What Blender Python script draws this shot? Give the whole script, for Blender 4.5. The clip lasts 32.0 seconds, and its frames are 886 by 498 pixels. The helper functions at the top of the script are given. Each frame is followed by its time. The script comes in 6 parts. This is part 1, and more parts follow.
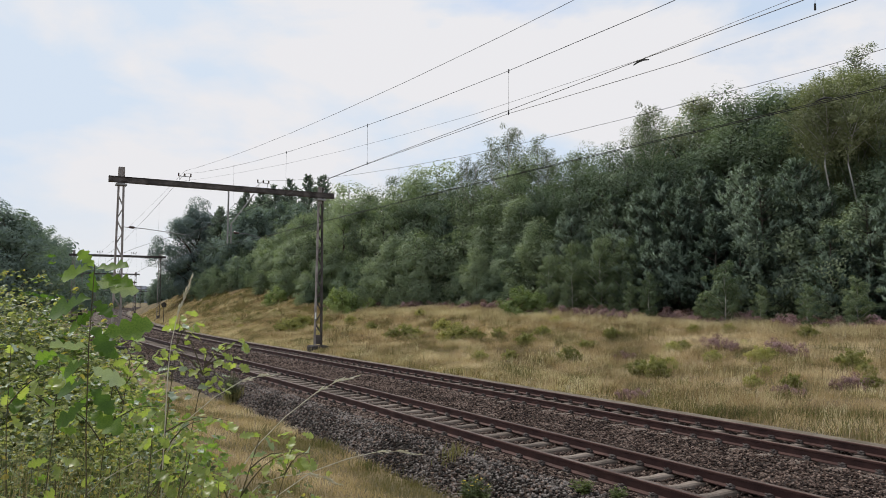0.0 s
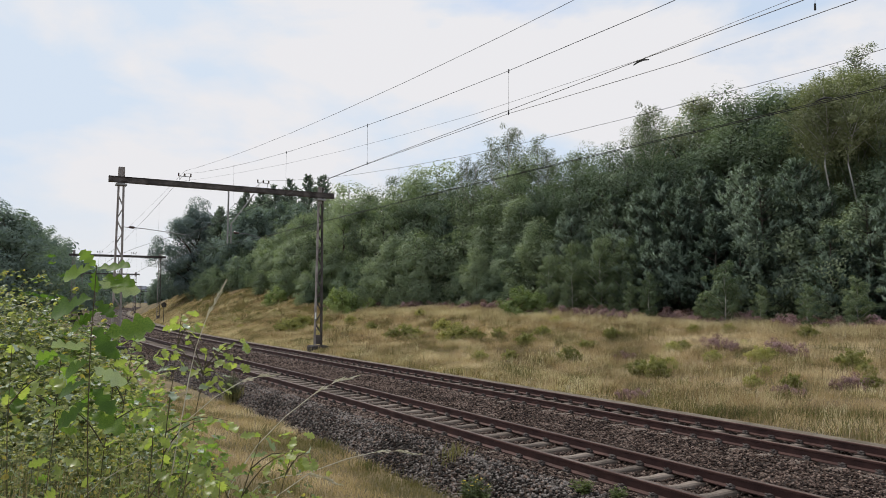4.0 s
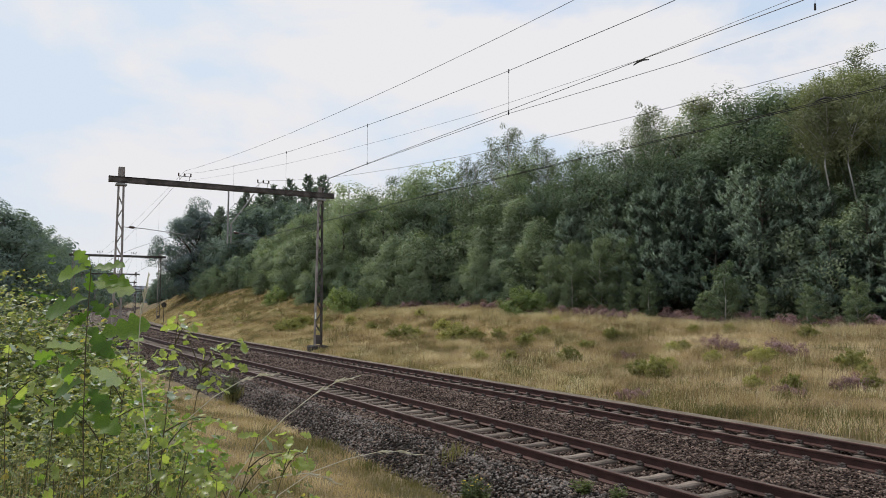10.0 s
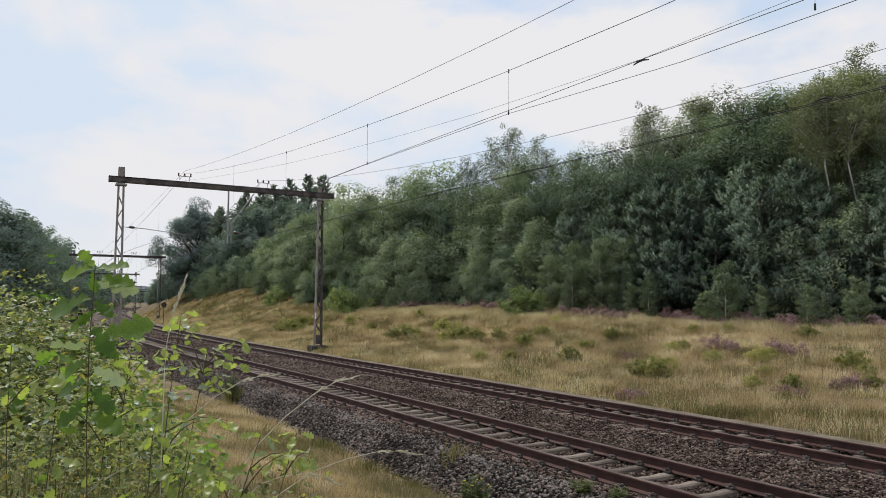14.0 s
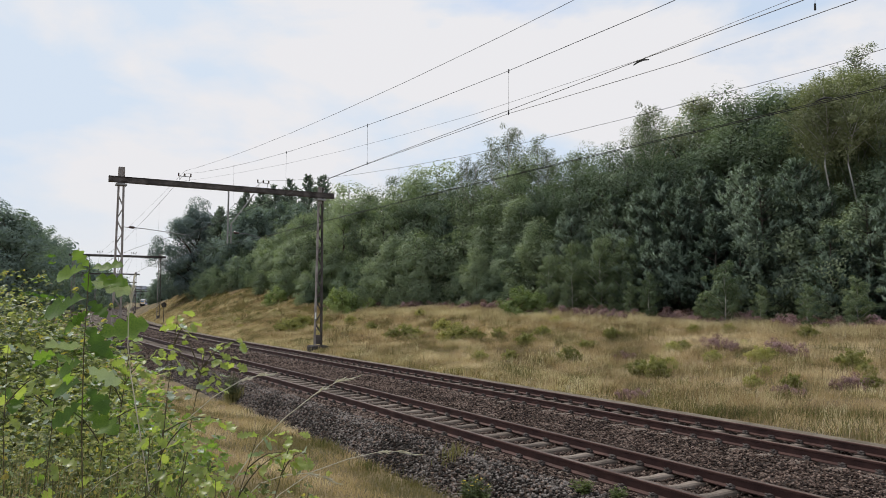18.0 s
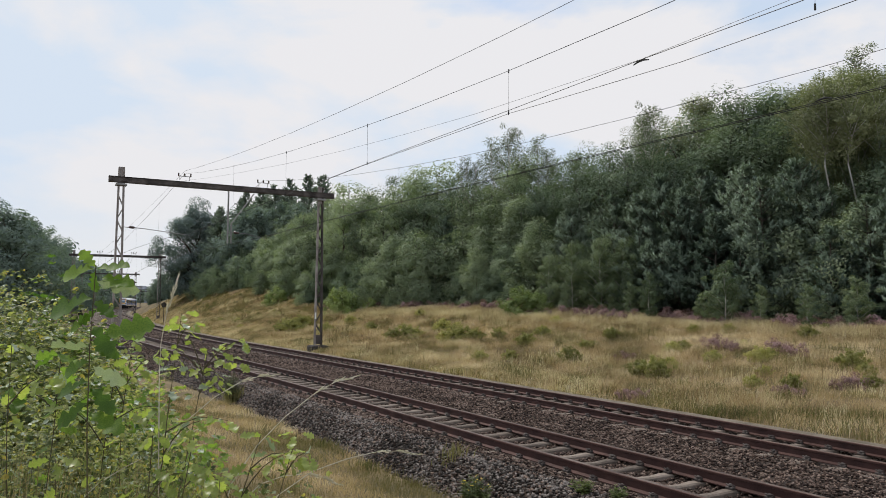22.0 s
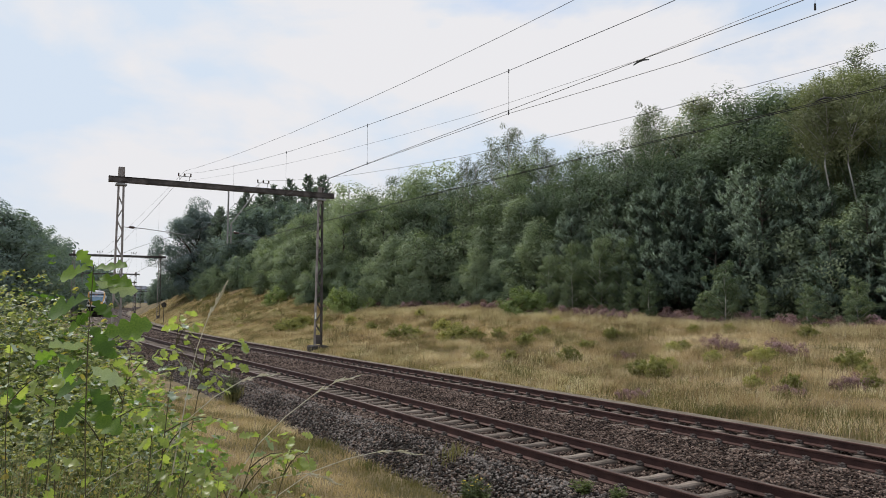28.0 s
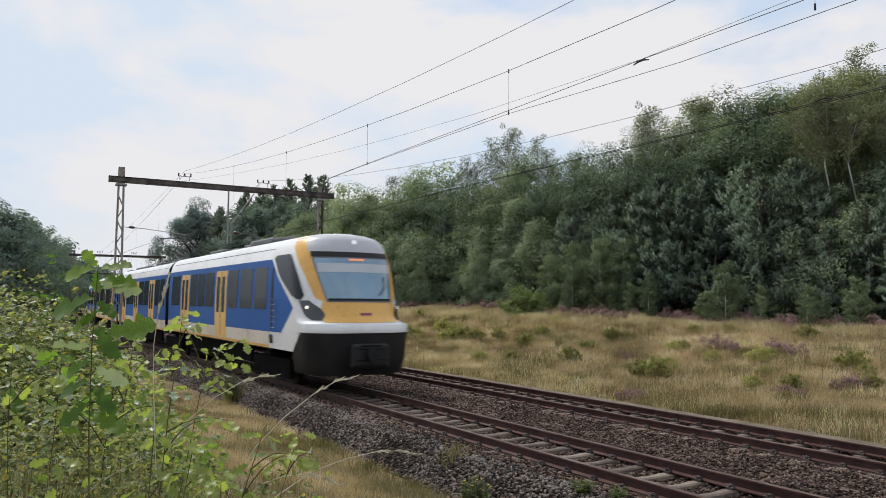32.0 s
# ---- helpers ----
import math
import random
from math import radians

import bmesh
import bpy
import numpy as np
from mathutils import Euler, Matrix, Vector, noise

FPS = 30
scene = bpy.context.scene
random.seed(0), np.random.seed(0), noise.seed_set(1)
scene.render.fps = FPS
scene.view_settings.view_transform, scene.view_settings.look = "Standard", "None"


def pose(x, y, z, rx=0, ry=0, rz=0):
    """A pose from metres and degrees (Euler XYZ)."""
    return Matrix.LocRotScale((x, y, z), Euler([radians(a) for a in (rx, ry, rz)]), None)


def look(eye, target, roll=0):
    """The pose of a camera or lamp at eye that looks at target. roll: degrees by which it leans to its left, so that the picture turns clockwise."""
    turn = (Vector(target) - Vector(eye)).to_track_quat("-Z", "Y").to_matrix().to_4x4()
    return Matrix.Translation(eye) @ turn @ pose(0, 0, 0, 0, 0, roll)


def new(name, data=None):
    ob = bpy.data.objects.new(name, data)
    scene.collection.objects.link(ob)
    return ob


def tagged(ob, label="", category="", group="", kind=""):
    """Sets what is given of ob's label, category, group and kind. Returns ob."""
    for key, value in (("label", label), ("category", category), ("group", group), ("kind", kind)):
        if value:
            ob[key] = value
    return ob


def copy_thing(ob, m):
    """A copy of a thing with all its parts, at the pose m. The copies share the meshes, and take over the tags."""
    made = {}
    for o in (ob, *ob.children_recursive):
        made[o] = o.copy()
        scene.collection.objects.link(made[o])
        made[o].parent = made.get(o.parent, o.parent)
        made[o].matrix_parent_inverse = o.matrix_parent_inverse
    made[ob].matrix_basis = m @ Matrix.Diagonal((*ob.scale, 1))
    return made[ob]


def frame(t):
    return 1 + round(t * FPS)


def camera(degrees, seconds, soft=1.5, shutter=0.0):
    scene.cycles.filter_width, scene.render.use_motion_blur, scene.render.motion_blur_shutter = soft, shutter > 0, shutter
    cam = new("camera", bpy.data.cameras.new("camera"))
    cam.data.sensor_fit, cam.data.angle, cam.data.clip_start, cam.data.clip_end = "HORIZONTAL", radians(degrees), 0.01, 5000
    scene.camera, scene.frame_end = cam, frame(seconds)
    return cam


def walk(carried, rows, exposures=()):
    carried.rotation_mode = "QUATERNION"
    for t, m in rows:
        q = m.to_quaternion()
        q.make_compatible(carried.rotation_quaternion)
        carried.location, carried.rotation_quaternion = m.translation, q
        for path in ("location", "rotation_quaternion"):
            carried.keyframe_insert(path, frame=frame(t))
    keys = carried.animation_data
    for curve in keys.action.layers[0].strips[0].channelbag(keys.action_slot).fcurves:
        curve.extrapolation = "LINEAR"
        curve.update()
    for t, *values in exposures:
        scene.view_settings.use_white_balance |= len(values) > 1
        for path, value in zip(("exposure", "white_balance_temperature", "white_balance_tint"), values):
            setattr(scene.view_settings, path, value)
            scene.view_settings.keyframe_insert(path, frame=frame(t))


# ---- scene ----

cam = camera(59.48, 32.0, soft=0.85, shutter=0.2)
EYE = (0.0, 0.0, 2.409)
VIEW = look(EYE, (0.0, 10.0, 2.409 + 10 * math.tan(0.0673)), 0.45)
walk(cam, [(0.0, VIEW), (32.0, VIEW)], exposures=[(0.0, 0.0), (32.0, 0.0)])

# ---- sky, sun ----
SUN_AZ, SUN_EL = -44.0, 54.0       # degrees from +Y towards +X, and above the horizon
world = bpy.data.worlds.new("sky")
scene.world = world
world.use_nodes = True
wn, wl = world.node_tree.nodes, world.node_tree.links
wn.clear()
w_out = wn.new("ShaderNodeOutputWorld")
w_bg = wn.new("ShaderNodeBackground")
w_bg.inputs["Strength"].default_value = 1.0
w_sky = wn.new("ShaderNodeTexSky")
w_sky.sky_type, w_sky.sun_disc = "NISHITA", False
w_sky.sun_elevation, w_sky.sun_rotation = radians(SUN_EL), radians(SUN_AZ)
w_gain = wn.new("ShaderNodeMix")
w_gain.data_type, w_gain.blend_type = "RGBA", "MULTIPLY"
w_gain.inputs[0].default_value = 1.0
w_gain.inputs[7].default_value = (0.215, 0.186, 0.160, 1)
wl.new(w_sky.outputs[0], w_gain.inputs[6])
w_cap = wn.new("ShaderNodeMix")          # thin haze keeps the glare round the sun down
w_cap.data_type, w_cap.blend_type = "RGBA", "DARKEN"
w_cap.inputs[0].default_value = 1.0
w_cap.inputs[7].default_value = (0.67, 0.765, 0.89, 1)
wl.new(w_gain.outputs[2], w_cap.inputs[6])
w_haze = wn.new("ShaderNodeMix")
w_haze.data_type, w_haze.blend_type = "RGBA", "LIGHTEN"
w_haze.inputs[0].default_value = 1.0
w_haze.inputs[7].default_value = (0.59, 0.70, 0.86, 1)
wl.new(w_cap.outputs[2], w_haze.inputs[6])
w_co = wn.new("ShaderNodeTexCoord")
w_map = wn.new("ShaderNodeMapping")
w_map.inputs["Scale"].default_value = (1.0, 1.0, 2.2)
w_map.inputs["Location"].default_value = (1.45, 0.4, 0.9)
wl.new(w_co.outputs["Generated"], w_map.inputs["Vector"])
w_n = wn.new("ShaderNodeTexNoise")
w_n.inputs["Scale"].default_value, w_n.inputs["Detail"].default_value = 3.4, 8.0
w_n.inputs["Roughness"].default_value = 0.52
w_n.inputs["Distortion"].default_value = 0.15
wl.new(w_map.outputs[0], w_n.inputs["Vector"])
w_r = wn.new("ShaderNodeValToRGB")
w_r.color_ramp.elements[0].position, w_r.color_ramp.elements[0].color = 0.45, (0.0, 0.0, 0.0, 1)
w_r.color_ramp.elements[1].position, w_r.color_ramp.elements[1].color = 0.57, (1, 1, 1, 1)
wl.new(w_n.outputs["Fac"], w_r.inputs[0])
w_mix = wn.new("ShaderNodeMix")
w_mix.data_type = "RGBA"
wl.new(w_r.outputs[0], w_mix.inputs[0])
wl.new(w_haze.outputs[2], w_mix.inputs[6])
w_mix.inputs[7].default_value = (0.83, 0.825, 0.85, 1)
w_sep = wn.new("ShaderNodeSeparateXYZ")
wl.new(w_co.outputs["Generated"], w_sep.inputs[0])
w_low = wn.new("ShaderNodeMapRange")
w_low.inputs["From Min"].default_value, w_low.inputs["From Max"].default_value = 0.02, 0.15
w_low.inputs["To Min"].default_value, w_low.inputs["To Max"].default_value = 1.0, 0.0
wl.new(w_sep.outputs["Z"], w_low.inputs["Value"])
w_veil = wn.new("ShaderNodeMix")
w_veil.data_type = "RGBA"
wl.new(w_low.outputs[0], w_veil.inputs[0])
wl.new(w_mix.outputs[2], w_veil.inputs[6])
w_veil.inputs[7].default_value = (0.79, 0.81, 0.84, 1)
wl.new(w_veil.outputs[2], w_bg.inputs["Color"])
wl.new(w_bg.outputs[0], w_out.inputs[0])

sun = new("sun", bpy.data.lights.new("sun", "SUN"))
sun.data.energy, sun.data.angle, sun.data.color = 2.7, radians(8), (1.0, 0.95, 0.88)
_a, _e = radians(SUN_AZ), radians(SUN_EL)
sun.matrix_world = look((60 * math.sin(_a), 60 * math.cos(_a), 60), (60 * math.sin(_a) - math.sin(_a) * math.cos(_e), 60 * math.cos(_a) - math.cos(_a) * math.cos(_e), 60 - math.sin(_e)))

# ---- materials ----
MATS = {}


def material(name, stops, scale=4.0, rough=0.8, metal=0.0, bump=0.2, island=0.0, obj=0.0, fine=30.0, translucent=0.0, spec=0.3, coat=0.0, swing=1.0):
    """A surface whose colour runs through stops by noise at two scales, plus a share by loose piece (island) or object (obj)."""
    if name in MATS:
        return MATS[name]
    m = bpy.data.materials.new(name)
    m.use_nodes = True
    n, l = m.node_tree.nodes, m.node_tree.links
    bsdf = n["Principled BSDF"]
    co = n.new("ShaderNodeTexCoord")
    big = n.new("ShaderNodeTexNoise")
    big.inputs["Scale"].default_value, big.inputs["Detail"].default_value = scale, 5.0
    small = n.new("ShaderNodeTexNoise")
    small.inputs["Scale"].default_value, small.inputs["Detail"].default_value = fine, 3.0
    geo = n.new("ShaderNodeNewGeometry")
    l.new(geo.outputs["Position"], big.inputs["Vector"])
    l.new(co.outputs["Object"], small.inputs["Vector"])
    add = n.new("ShaderNodeMath")
    add.operation = "MULTIPLY_ADD"
    l.new(small.outputs["Fac"], add.inputs[0])
    add.inputs[1].default_value = 0.45
    half = n.new("ShaderNodeMath")
    half.operation = "MULTIPLY_ADD"
    l.new(big.outputs["Fac"], half.inputs[0])
    half.inputs[1].default_value, half.inputs[2].default_value = swing, 0.275 - 0.5 * swing
    l.new(half.outputs[0], add.inputs[2])
    last = add
    for share, sock in ((island, geo.outputs["Random Per Island"]), (obj, None)):
        if share > 0:
            if sock is None:
                sock = n.new("ShaderNodeObjectInfo").outputs["Random"]
            mm = n.new("ShaderNodeMath")
            mm.operation = "SUBTRACT"
            l.new(sock, mm.inputs[0])
            mm.inputs[1].default_value = 0.5
            m2 = n.new("ShaderNodeMath")
            m2.operation = "MULTIPLY_ADD"
            l.new(mm.outputs[0], m2.inputs[0])
            m2.inputs[1].default_value = share
            l.new(last.outputs[0], m2.inputs[2])
            last = m2
    ramp = n.new("ShaderNodeValToRGB")
    while len(ramp.color_ramp.elements) < len(stops):
        ramp.color_ramp.elements.new(0.5)
    for i, c in enumerate(stops):
        e = ramp.color_ramp.elements[i]
        e.position = 0.25 + 0.5 * i / max(1, len(stops) - 1)
        e.color = (*c, 1)
    l.new(last.outputs[0], ramp.inputs[0])
    l.new(ramp.outputs[0], bsdf.inputs["Base Color"])
    bsdf.inputs["Roughness"].default_value, bsdf.inputs["Metallic"].default_value = rough, metal
    bsdf.inputs["Specular IOR Level"].default_value = spec
    bsdf.inputs["Coat Weight"].default_value = coat
    if bump > 0:
        b = n.new("ShaderNodeBump")
        b.inputs["Strength"].default_value, b.inputs["Distance"].default_value = bump, 0.01
        l.new(small.outputs["Fac"], b.inputs["Height"])
        l.new(b.outputs[0], bsdf.inputs["Normal"])
    if translucent > 0:
        tr = n.new("ShaderNodeBsdfTranslucent")
        tint = n.new("ShaderNodeMix")
        tint.data_type, tint.blend_type = "RGBA", "MULTIPLY"
        tint.inputs[0].default_value = 1.0
        tint.inputs[7].default_value = (1.35, 1.5, 0.8, 1)
        l.new(ramp.outputs[0], tint.inputs[6])
        l.new(tint.outputs[2], tr.inputs["Color"])
        mx = n.new("ShaderNodeMixShader")
        mx.inputs[0].default_value = translucent
        l.new(bsdf.outputs[0], mx.inputs[1])
        l.new(tr.outputs[0], mx.inputs[2])
        l.new(mx.outputs[0], n["Material Output"].inputs["Surface"])
    MATS[name] = m
    return m


def glow(name, colour, strength):
    m = bpy.data.materials.new(name)
    m.use_nodes = True
    b = m.node_tree.nodes["Principled BSDF"]
    b.inputs["Base Color"].default_value = (*colour, 1)
    b.inputs["Emission Color"].default_value = (*colour, 1)
    b.inputs["Emission Strength"].default_value = strength
    return m


M_RAIL = material("rusty_rail_steel", [(0.0355, 0.0163, 0.0143), (0.0642, 0.0306, 0.0260), (0.0956, 0.0481, 0.0403)], 3, 0.62, 0.25, 0.3, fine=60)
M_HEAD = material("worn_rail_head", [(0.06, 0.034, 0.026), (0.12, 0.078, 0.062), (0.20, 0.155, 0.13)], 1.2, 0.42, 0.5, 0.1, fine=40)
M_SLEEPER = material("weathered_sleeper_concrete", [(0.085, 0.068, 0.056), (0.165, 0.132, 0.108), (0.25, 0.205, 0.17)], 2, 0.9, 0, 0.5, obj=0.25, fine=25)
M_BALLAST = material("ballast_bed", [(0.0176, 0.0116, 0.0088), (0.0440, 0.0308, 0.0237), (0.0792, 0.0572, 0.0451)], 9, 0.95, 0, 0.9, fine=45)
M_STONE = material("ballast_stone", [(0.0176, 0.0098, 0.0070), (0.0552, 0.0332, 0.0249), (0.1003, 0.0664, 0.0514), (0.1944, 0.1417, 0.1154)], 0.8, 0.92, 0, 0.3, island=0.75, fine=50)
M_STONE_G = material("grey_ballast_stone", [(0.0122, 0.0094, 0.0078), (0.0445, 0.0368, 0.0317), (0.0890, 0.0757, 0.0668), (0.2003, 0.1759, 0.1613)], 0.8, 0.92, 0, 0.3, island=0.9, fine=50)
M_GROUND = material("dry_turf", [(0.07, 0.06, 0.024), (0.14, 0.105, 0.052), (0.22, 0.165, 0.088)], 0.5, 0.95, 0, 0.9, fine=9, swing=1.5)
M_SAND = material("sandy_path", [(0.1000, 0.0825, 0.0600), (0.1550, 0.1300, 0.0975), (0.2000, 0.1725, 0.1350)], 1.5, 0.95, 0, 0.5, fine=30)
M_BROWN = material("reddish_dry_grass", [(0.1080, 0.0745, 0.0430), (0.2160, 0.1450, 0.0860), (0.3370, 0.2320, 0.1480)], 0.7, 0.8, 0, 0, island=0.25, translucent=0.3, swing=1.5)
M_GRASS = material("dry_grass", [(0.1430, 0.1200, 0.0560), (0.2640, 0.2030, 0.1140), (0.4110, 0.2960, 0.1850), (0.4970, 0.3730, 0.2530), (0.6600, 0.5300, 0.3950)], 0.45, 0.8, 0, 0, island=0.14, translucent=0.3, swing=1.9)
M_PALE = material("pale_grass", [(0.32, 0.245, 0.15), (0.50, 0.405, 0.275), (0.68, 0.59, 0.445)], 0.6, 0.8, 0, 0, island=0.25, translucent=0.3, swing=1.4)
M_GREEN_GRASS = material("green_grass", [(0.0697, 0.0714, 0.0255), (0.1275, 0.1190, 0.0476), (0.2125, 0.1802, 0.0850)], 0.6, 0.75, 0, 0, island=0.25, translucent=0.35, swing=1.4)
M_HEADS = material("grass_seed_heads", [(0.2464, 0.1512, 0.0986), (0.4144, 0.2688, 0.1848), (0.6048, 0.4480, 0.3360)], 0.5, 0.85, 0, 0, island=0.3, translucent=0.3, swing=1.6)
M_STEEL = material("grey_galvanised_steel", [(0.16, 0.155, 0.15), (0.27, 0.265, 0.255), (0.36, 0.35, 0.33)], 1.5, 0.55, 0.5, 0.15, fine=25)
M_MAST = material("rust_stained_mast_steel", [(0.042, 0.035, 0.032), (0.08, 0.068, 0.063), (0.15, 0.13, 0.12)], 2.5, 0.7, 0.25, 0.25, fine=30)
# lighter copy of the mast steel, with the sun's light put into its colour
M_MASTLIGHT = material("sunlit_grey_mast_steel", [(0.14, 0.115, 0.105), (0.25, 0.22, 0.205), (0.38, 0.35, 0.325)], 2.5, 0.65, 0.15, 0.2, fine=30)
M_CONC = material("dark_concrete", [(0.022, 0.02, 0.018), (0.045, 0.04, 0.036), (0.08, 0.072, 0.064)], 4, 0.9, 0, 0.5, fine=25)
M_WIRE = material("overhead_wire_copper", [(0.03, 0.03, 0.03), (0.05, 0.048, 0.046)], 3, 0.5, 0.6, 0)
M_INSUL = material("brown_insulator_porcelain", [(0.05, 0.03, 0.025), (0.09, 0.055, 0.045)], 4, 0.25, 0, 0)
M_BARK = material("tree_bark", [(0.04, 0.032, 0.024), (0.085, 0.07, 0.055), (0.14, 0.12, 0.10)], 2, 0.95, 0, 0.6, fine=18)
M_BIRCH = material("birch_bark", [(0.16, 0.14, 0.12), (0.52, 0.49, 0.46), (0.68, 0.66, 0.63)], 1.6, 0.85, 0, 0.3, fine=14)


def leaf_mat(name, a, b, c, tr=0.42, obj=0.3, spec=0.12, rough=0.6, island=0.25):
    return material(name, [a, b, c], 0.25, rough, 0, 0, island=island, obj=obj, translucent=tr, spec=spec)


M_OAK = leaf_mat("oak_foliage", (0.0635, 0.0902, 0.0614), (0.1279, 0.1714, 0.1156), (0.2136, 0.2649, 0.1770), 0.28, 0.35)
M_BROAD = leaf_mat("broadleaf_foliage", (0.1050, 0.1362, 0.0894), (0.1924, 0.2371, 0.1550), (0.2933, 0.3411, 0.2184), 0.32, 0.4)
M_BIRCHLEAF = leaf_mat("birch_foliage", (0.1008, 0.1200, 0.0861), (0.1680, 0.1920, 0.1365), (0.2448, 0.2680, 0.1911), 0.30)
M_OLIVE = leaf_mat("olive_birch_foliage", (0.1196, 0.1346, 0.0748), (0.1978, 0.2142, 0.1232), (0.2852, 0.3009, 0.1815), 0.30)
M_PINE = leaf_mat("pine_needles", (0.0795, 0.1147, 0.0889), (0.1564, 0.2084, 0.1609), (0.2502, 0.3152, 0.2473), 0.16, 0.35, 0.1, 0.8, island=0.15)
M_SHRUB = leaf_mat("bright_shrub_foliage", (0.120, 0.160, 0.065), (0.225, 0.275, 0.115), (0.345, 0.385, 0.180), 0.40)
M_PLATE = material("white_enamel_plate", [(0.70, 0.70, 0.68), (0.80, 0.80, 0.78)], 3, 0.4, 0, 0)
# next three: foliage lightened and greyed, the haze of distance mixed into the colour
M_FAR = leaf_mat("hazy_far_foliage", (0.120, 0.158, 0.146), (0.172, 0.220, 0.198), (0.232, 0.286, 0.250), 0.3, 0.3, 0.06, 0.8)
M_FARBUSH = leaf_mat("hazy_far_bush", (0.125, 0.165, 0.118), (0.195, 0.245, 0.172), (0.275, 0.325, 0.230), 0.32, 0.4, 0.06, 0.8)
M_BIGOAK = leaf_mat("hazy_oak_foliage", (0.105, 0.138, 0.138), (0.175, 0.222, 0.216), (0.26, 0.318, 0.30), 0.24, 0.3, 0.06, 0.8)
M_HEATH = leaf_mat("heather_bloom", (0.1575, 0.0953, 0.0975), (0.2605, 0.1633, 0.1718), (0.3756, 0.2479, 0.2601), 0.25)
M_NEARLEAF = leaf_mat("oak_sapling_leaf", (0.045, 0.092, 0.022), (0.105, 0.178, 0.036), (0.235, 0.330, 0.070), 0.5, 0.25, 0.2, 0.5, island=0.4)
M_BRAMBLE = leaf_mat("bramble_leaf", (0.060, 0.080, 0.036), (0.150, 0.172, 0.070), (0.385, 0.385, 0.160), 0.42, 0.3, 0.25, 0.5, island=0.5)
M_LOW = leaf_mat("low_bush_foliage", (0.1379, 0.1433, 0.0526), (0.2693, 0.2609, 0.0964), (0.4268, 0.3936, 0.1642), 0.4)
M_YBIRCH = leaf_mat("young_birch_foliage", (0.0781, 0.1085, 0.0608), (0.1467, 0.1874, 0.1073), (0.2267, 0.2693, 0.1571), 0.28)
# pale undersides, and glints of sky on leaves painted as the same pale colour
M_PALELEAF = leaf_mat("pale_underside_and_glint", (0.15, 0.19, 0.12), (0.26, 0.31, 0.22), (0.42, 0.47, 0.37), 0.3, 0.2, 0.5, 0.4, island=0.5)
M_YELLEAF = leaf_mat("yellowed_leaf", (0.26, 0.20, 0.05), (0.42, 0.34, 0.09), (0.55, 0.46, 0.14), 0.4, 0.2, 0.3, 0.5)
M_BRIGHT = leaf_mat("bright_twig_leaf", (0.13, 0.17, 0.05), (0.27, 0.32, 0.09), (0.43, 0.46, 0.15), 0.5, 0.2, 0.45, 0.4, island=0.5)
M_TWIG = material("young_twig", [(0.045, 0.04, 0.022), (0.09, 0.075, 0.04), (0.14, 0.12, 0.065)], 6, 0.8, 0, 0.2)
M_STRAW = material("straw_stalk", [(0.40, 0.355, 0.29), (0.53, 0.48, 0.41), (0.65, 0.61, 0.54)], 6, 0.8, 0, 0, translucent=0.15)

# ---- the line of the railway: s metres along the near track, o metres to its right, z above the rail heads ----
GAUGE, SPACING, CANT = 1.5, 4.083, 0.0495
_sg = np.linspace(-400, 1400, 18001)
_k = np.where(_sg < 0, np.where(_sg < -60, 0.0, -0.0011), np.where(_sg < 60, -0.0011 + 5e-5 * _sg, np.where(_sg < 100, 0.0017, np.where(_sg < 160, 0.0002, np.where(_sg < 260, 0.0007, np.where(_sg < 480, 0.00028, 0.0))))))
_h = np.concatenate([[0], np.cumsum((_k[1:] + _k[:-1]) / 2 * np.diff(_sg))])
_h += -0.52178 - np.interp(0, _sg, _h)
_hm = (_h[1:] + _h[:-1]) / 2
_x = np.concatenate([[0], np.cumsum(np.sin(_hm) * np.diff(_sg))])
_y = np.concatenate([[0], np.cumsum(np.cos(_hm) * np.diff(_sg))])
_x += 8.45133 * math.cos(-0.52178) - np.interp(0, _sg, _x)
_y += -8.45133 * math.sin(-0.52178) - np.interp(0, _sg, _y)


def heading(s):
    return np.interp(s, _sg, _h)


def along(s, o, z):
    """World places, as an array of rows, for arrays or numbers s, o, z."""
    s, o, z = np.broadcast_arrays(np.asarray(s, float), np.asarray(o, float), np.asarray(z, float))
    h = np.interp(s, _sg, _h)
    z = z + np.interp(s, [20, 60, 80, 400, 600], [0.0, -0.12, -0.18, -1.85, -2.2])    # the line falls gently away
    return np.stack([np.interp(s, _sg, _x) + o * np.cos(h), np.interp(s, _sg, _y) - o * np.sin(h), z], -1)


def at(s, o, z=0.0):
    return Vector(along(s, o, z).tolist())


def on_line(s, o, z=0.0, turn=0.0):
    """A pose whose x axis points to the right of the line and y along it."""
    return Matrix.Translation(at(s, o, z)) @ Matrix.Rotation(-float(heading(s)) + radians(turn), 4, "Z")


def edge_off(s):
    """How far from the near track the wood begins."""
    return np.interp(s, [-60, 0, 20, 50, 90, 130, 200], [27, 26, 24.5, 21, 16.5, 13, 11])


def wood_off(s):
    """Where the wood's lowest bushes and the heather stand."""
    return np.interp(s, [-60, 0, 20, 30, 35, 41, 44.6, 48, 51, 54, 57, 60, 63, 75, 86, 95, 130, 200], [28, 27, 25.4, 24.2, 22.6, 20.8, 20.6, 20.2, 19.3, 18.4, 17.6, 16.1, 15.4, 15.4, 15.4, 14.8, 13, 11])


def edge_z(s):
    return np.interp(s, [-60, 0, 20, 45, 90, 105, 130, 200], [0.9, 0.9, 1.1, 2.0, 3.75, 4.0, 3.7, 1.6])


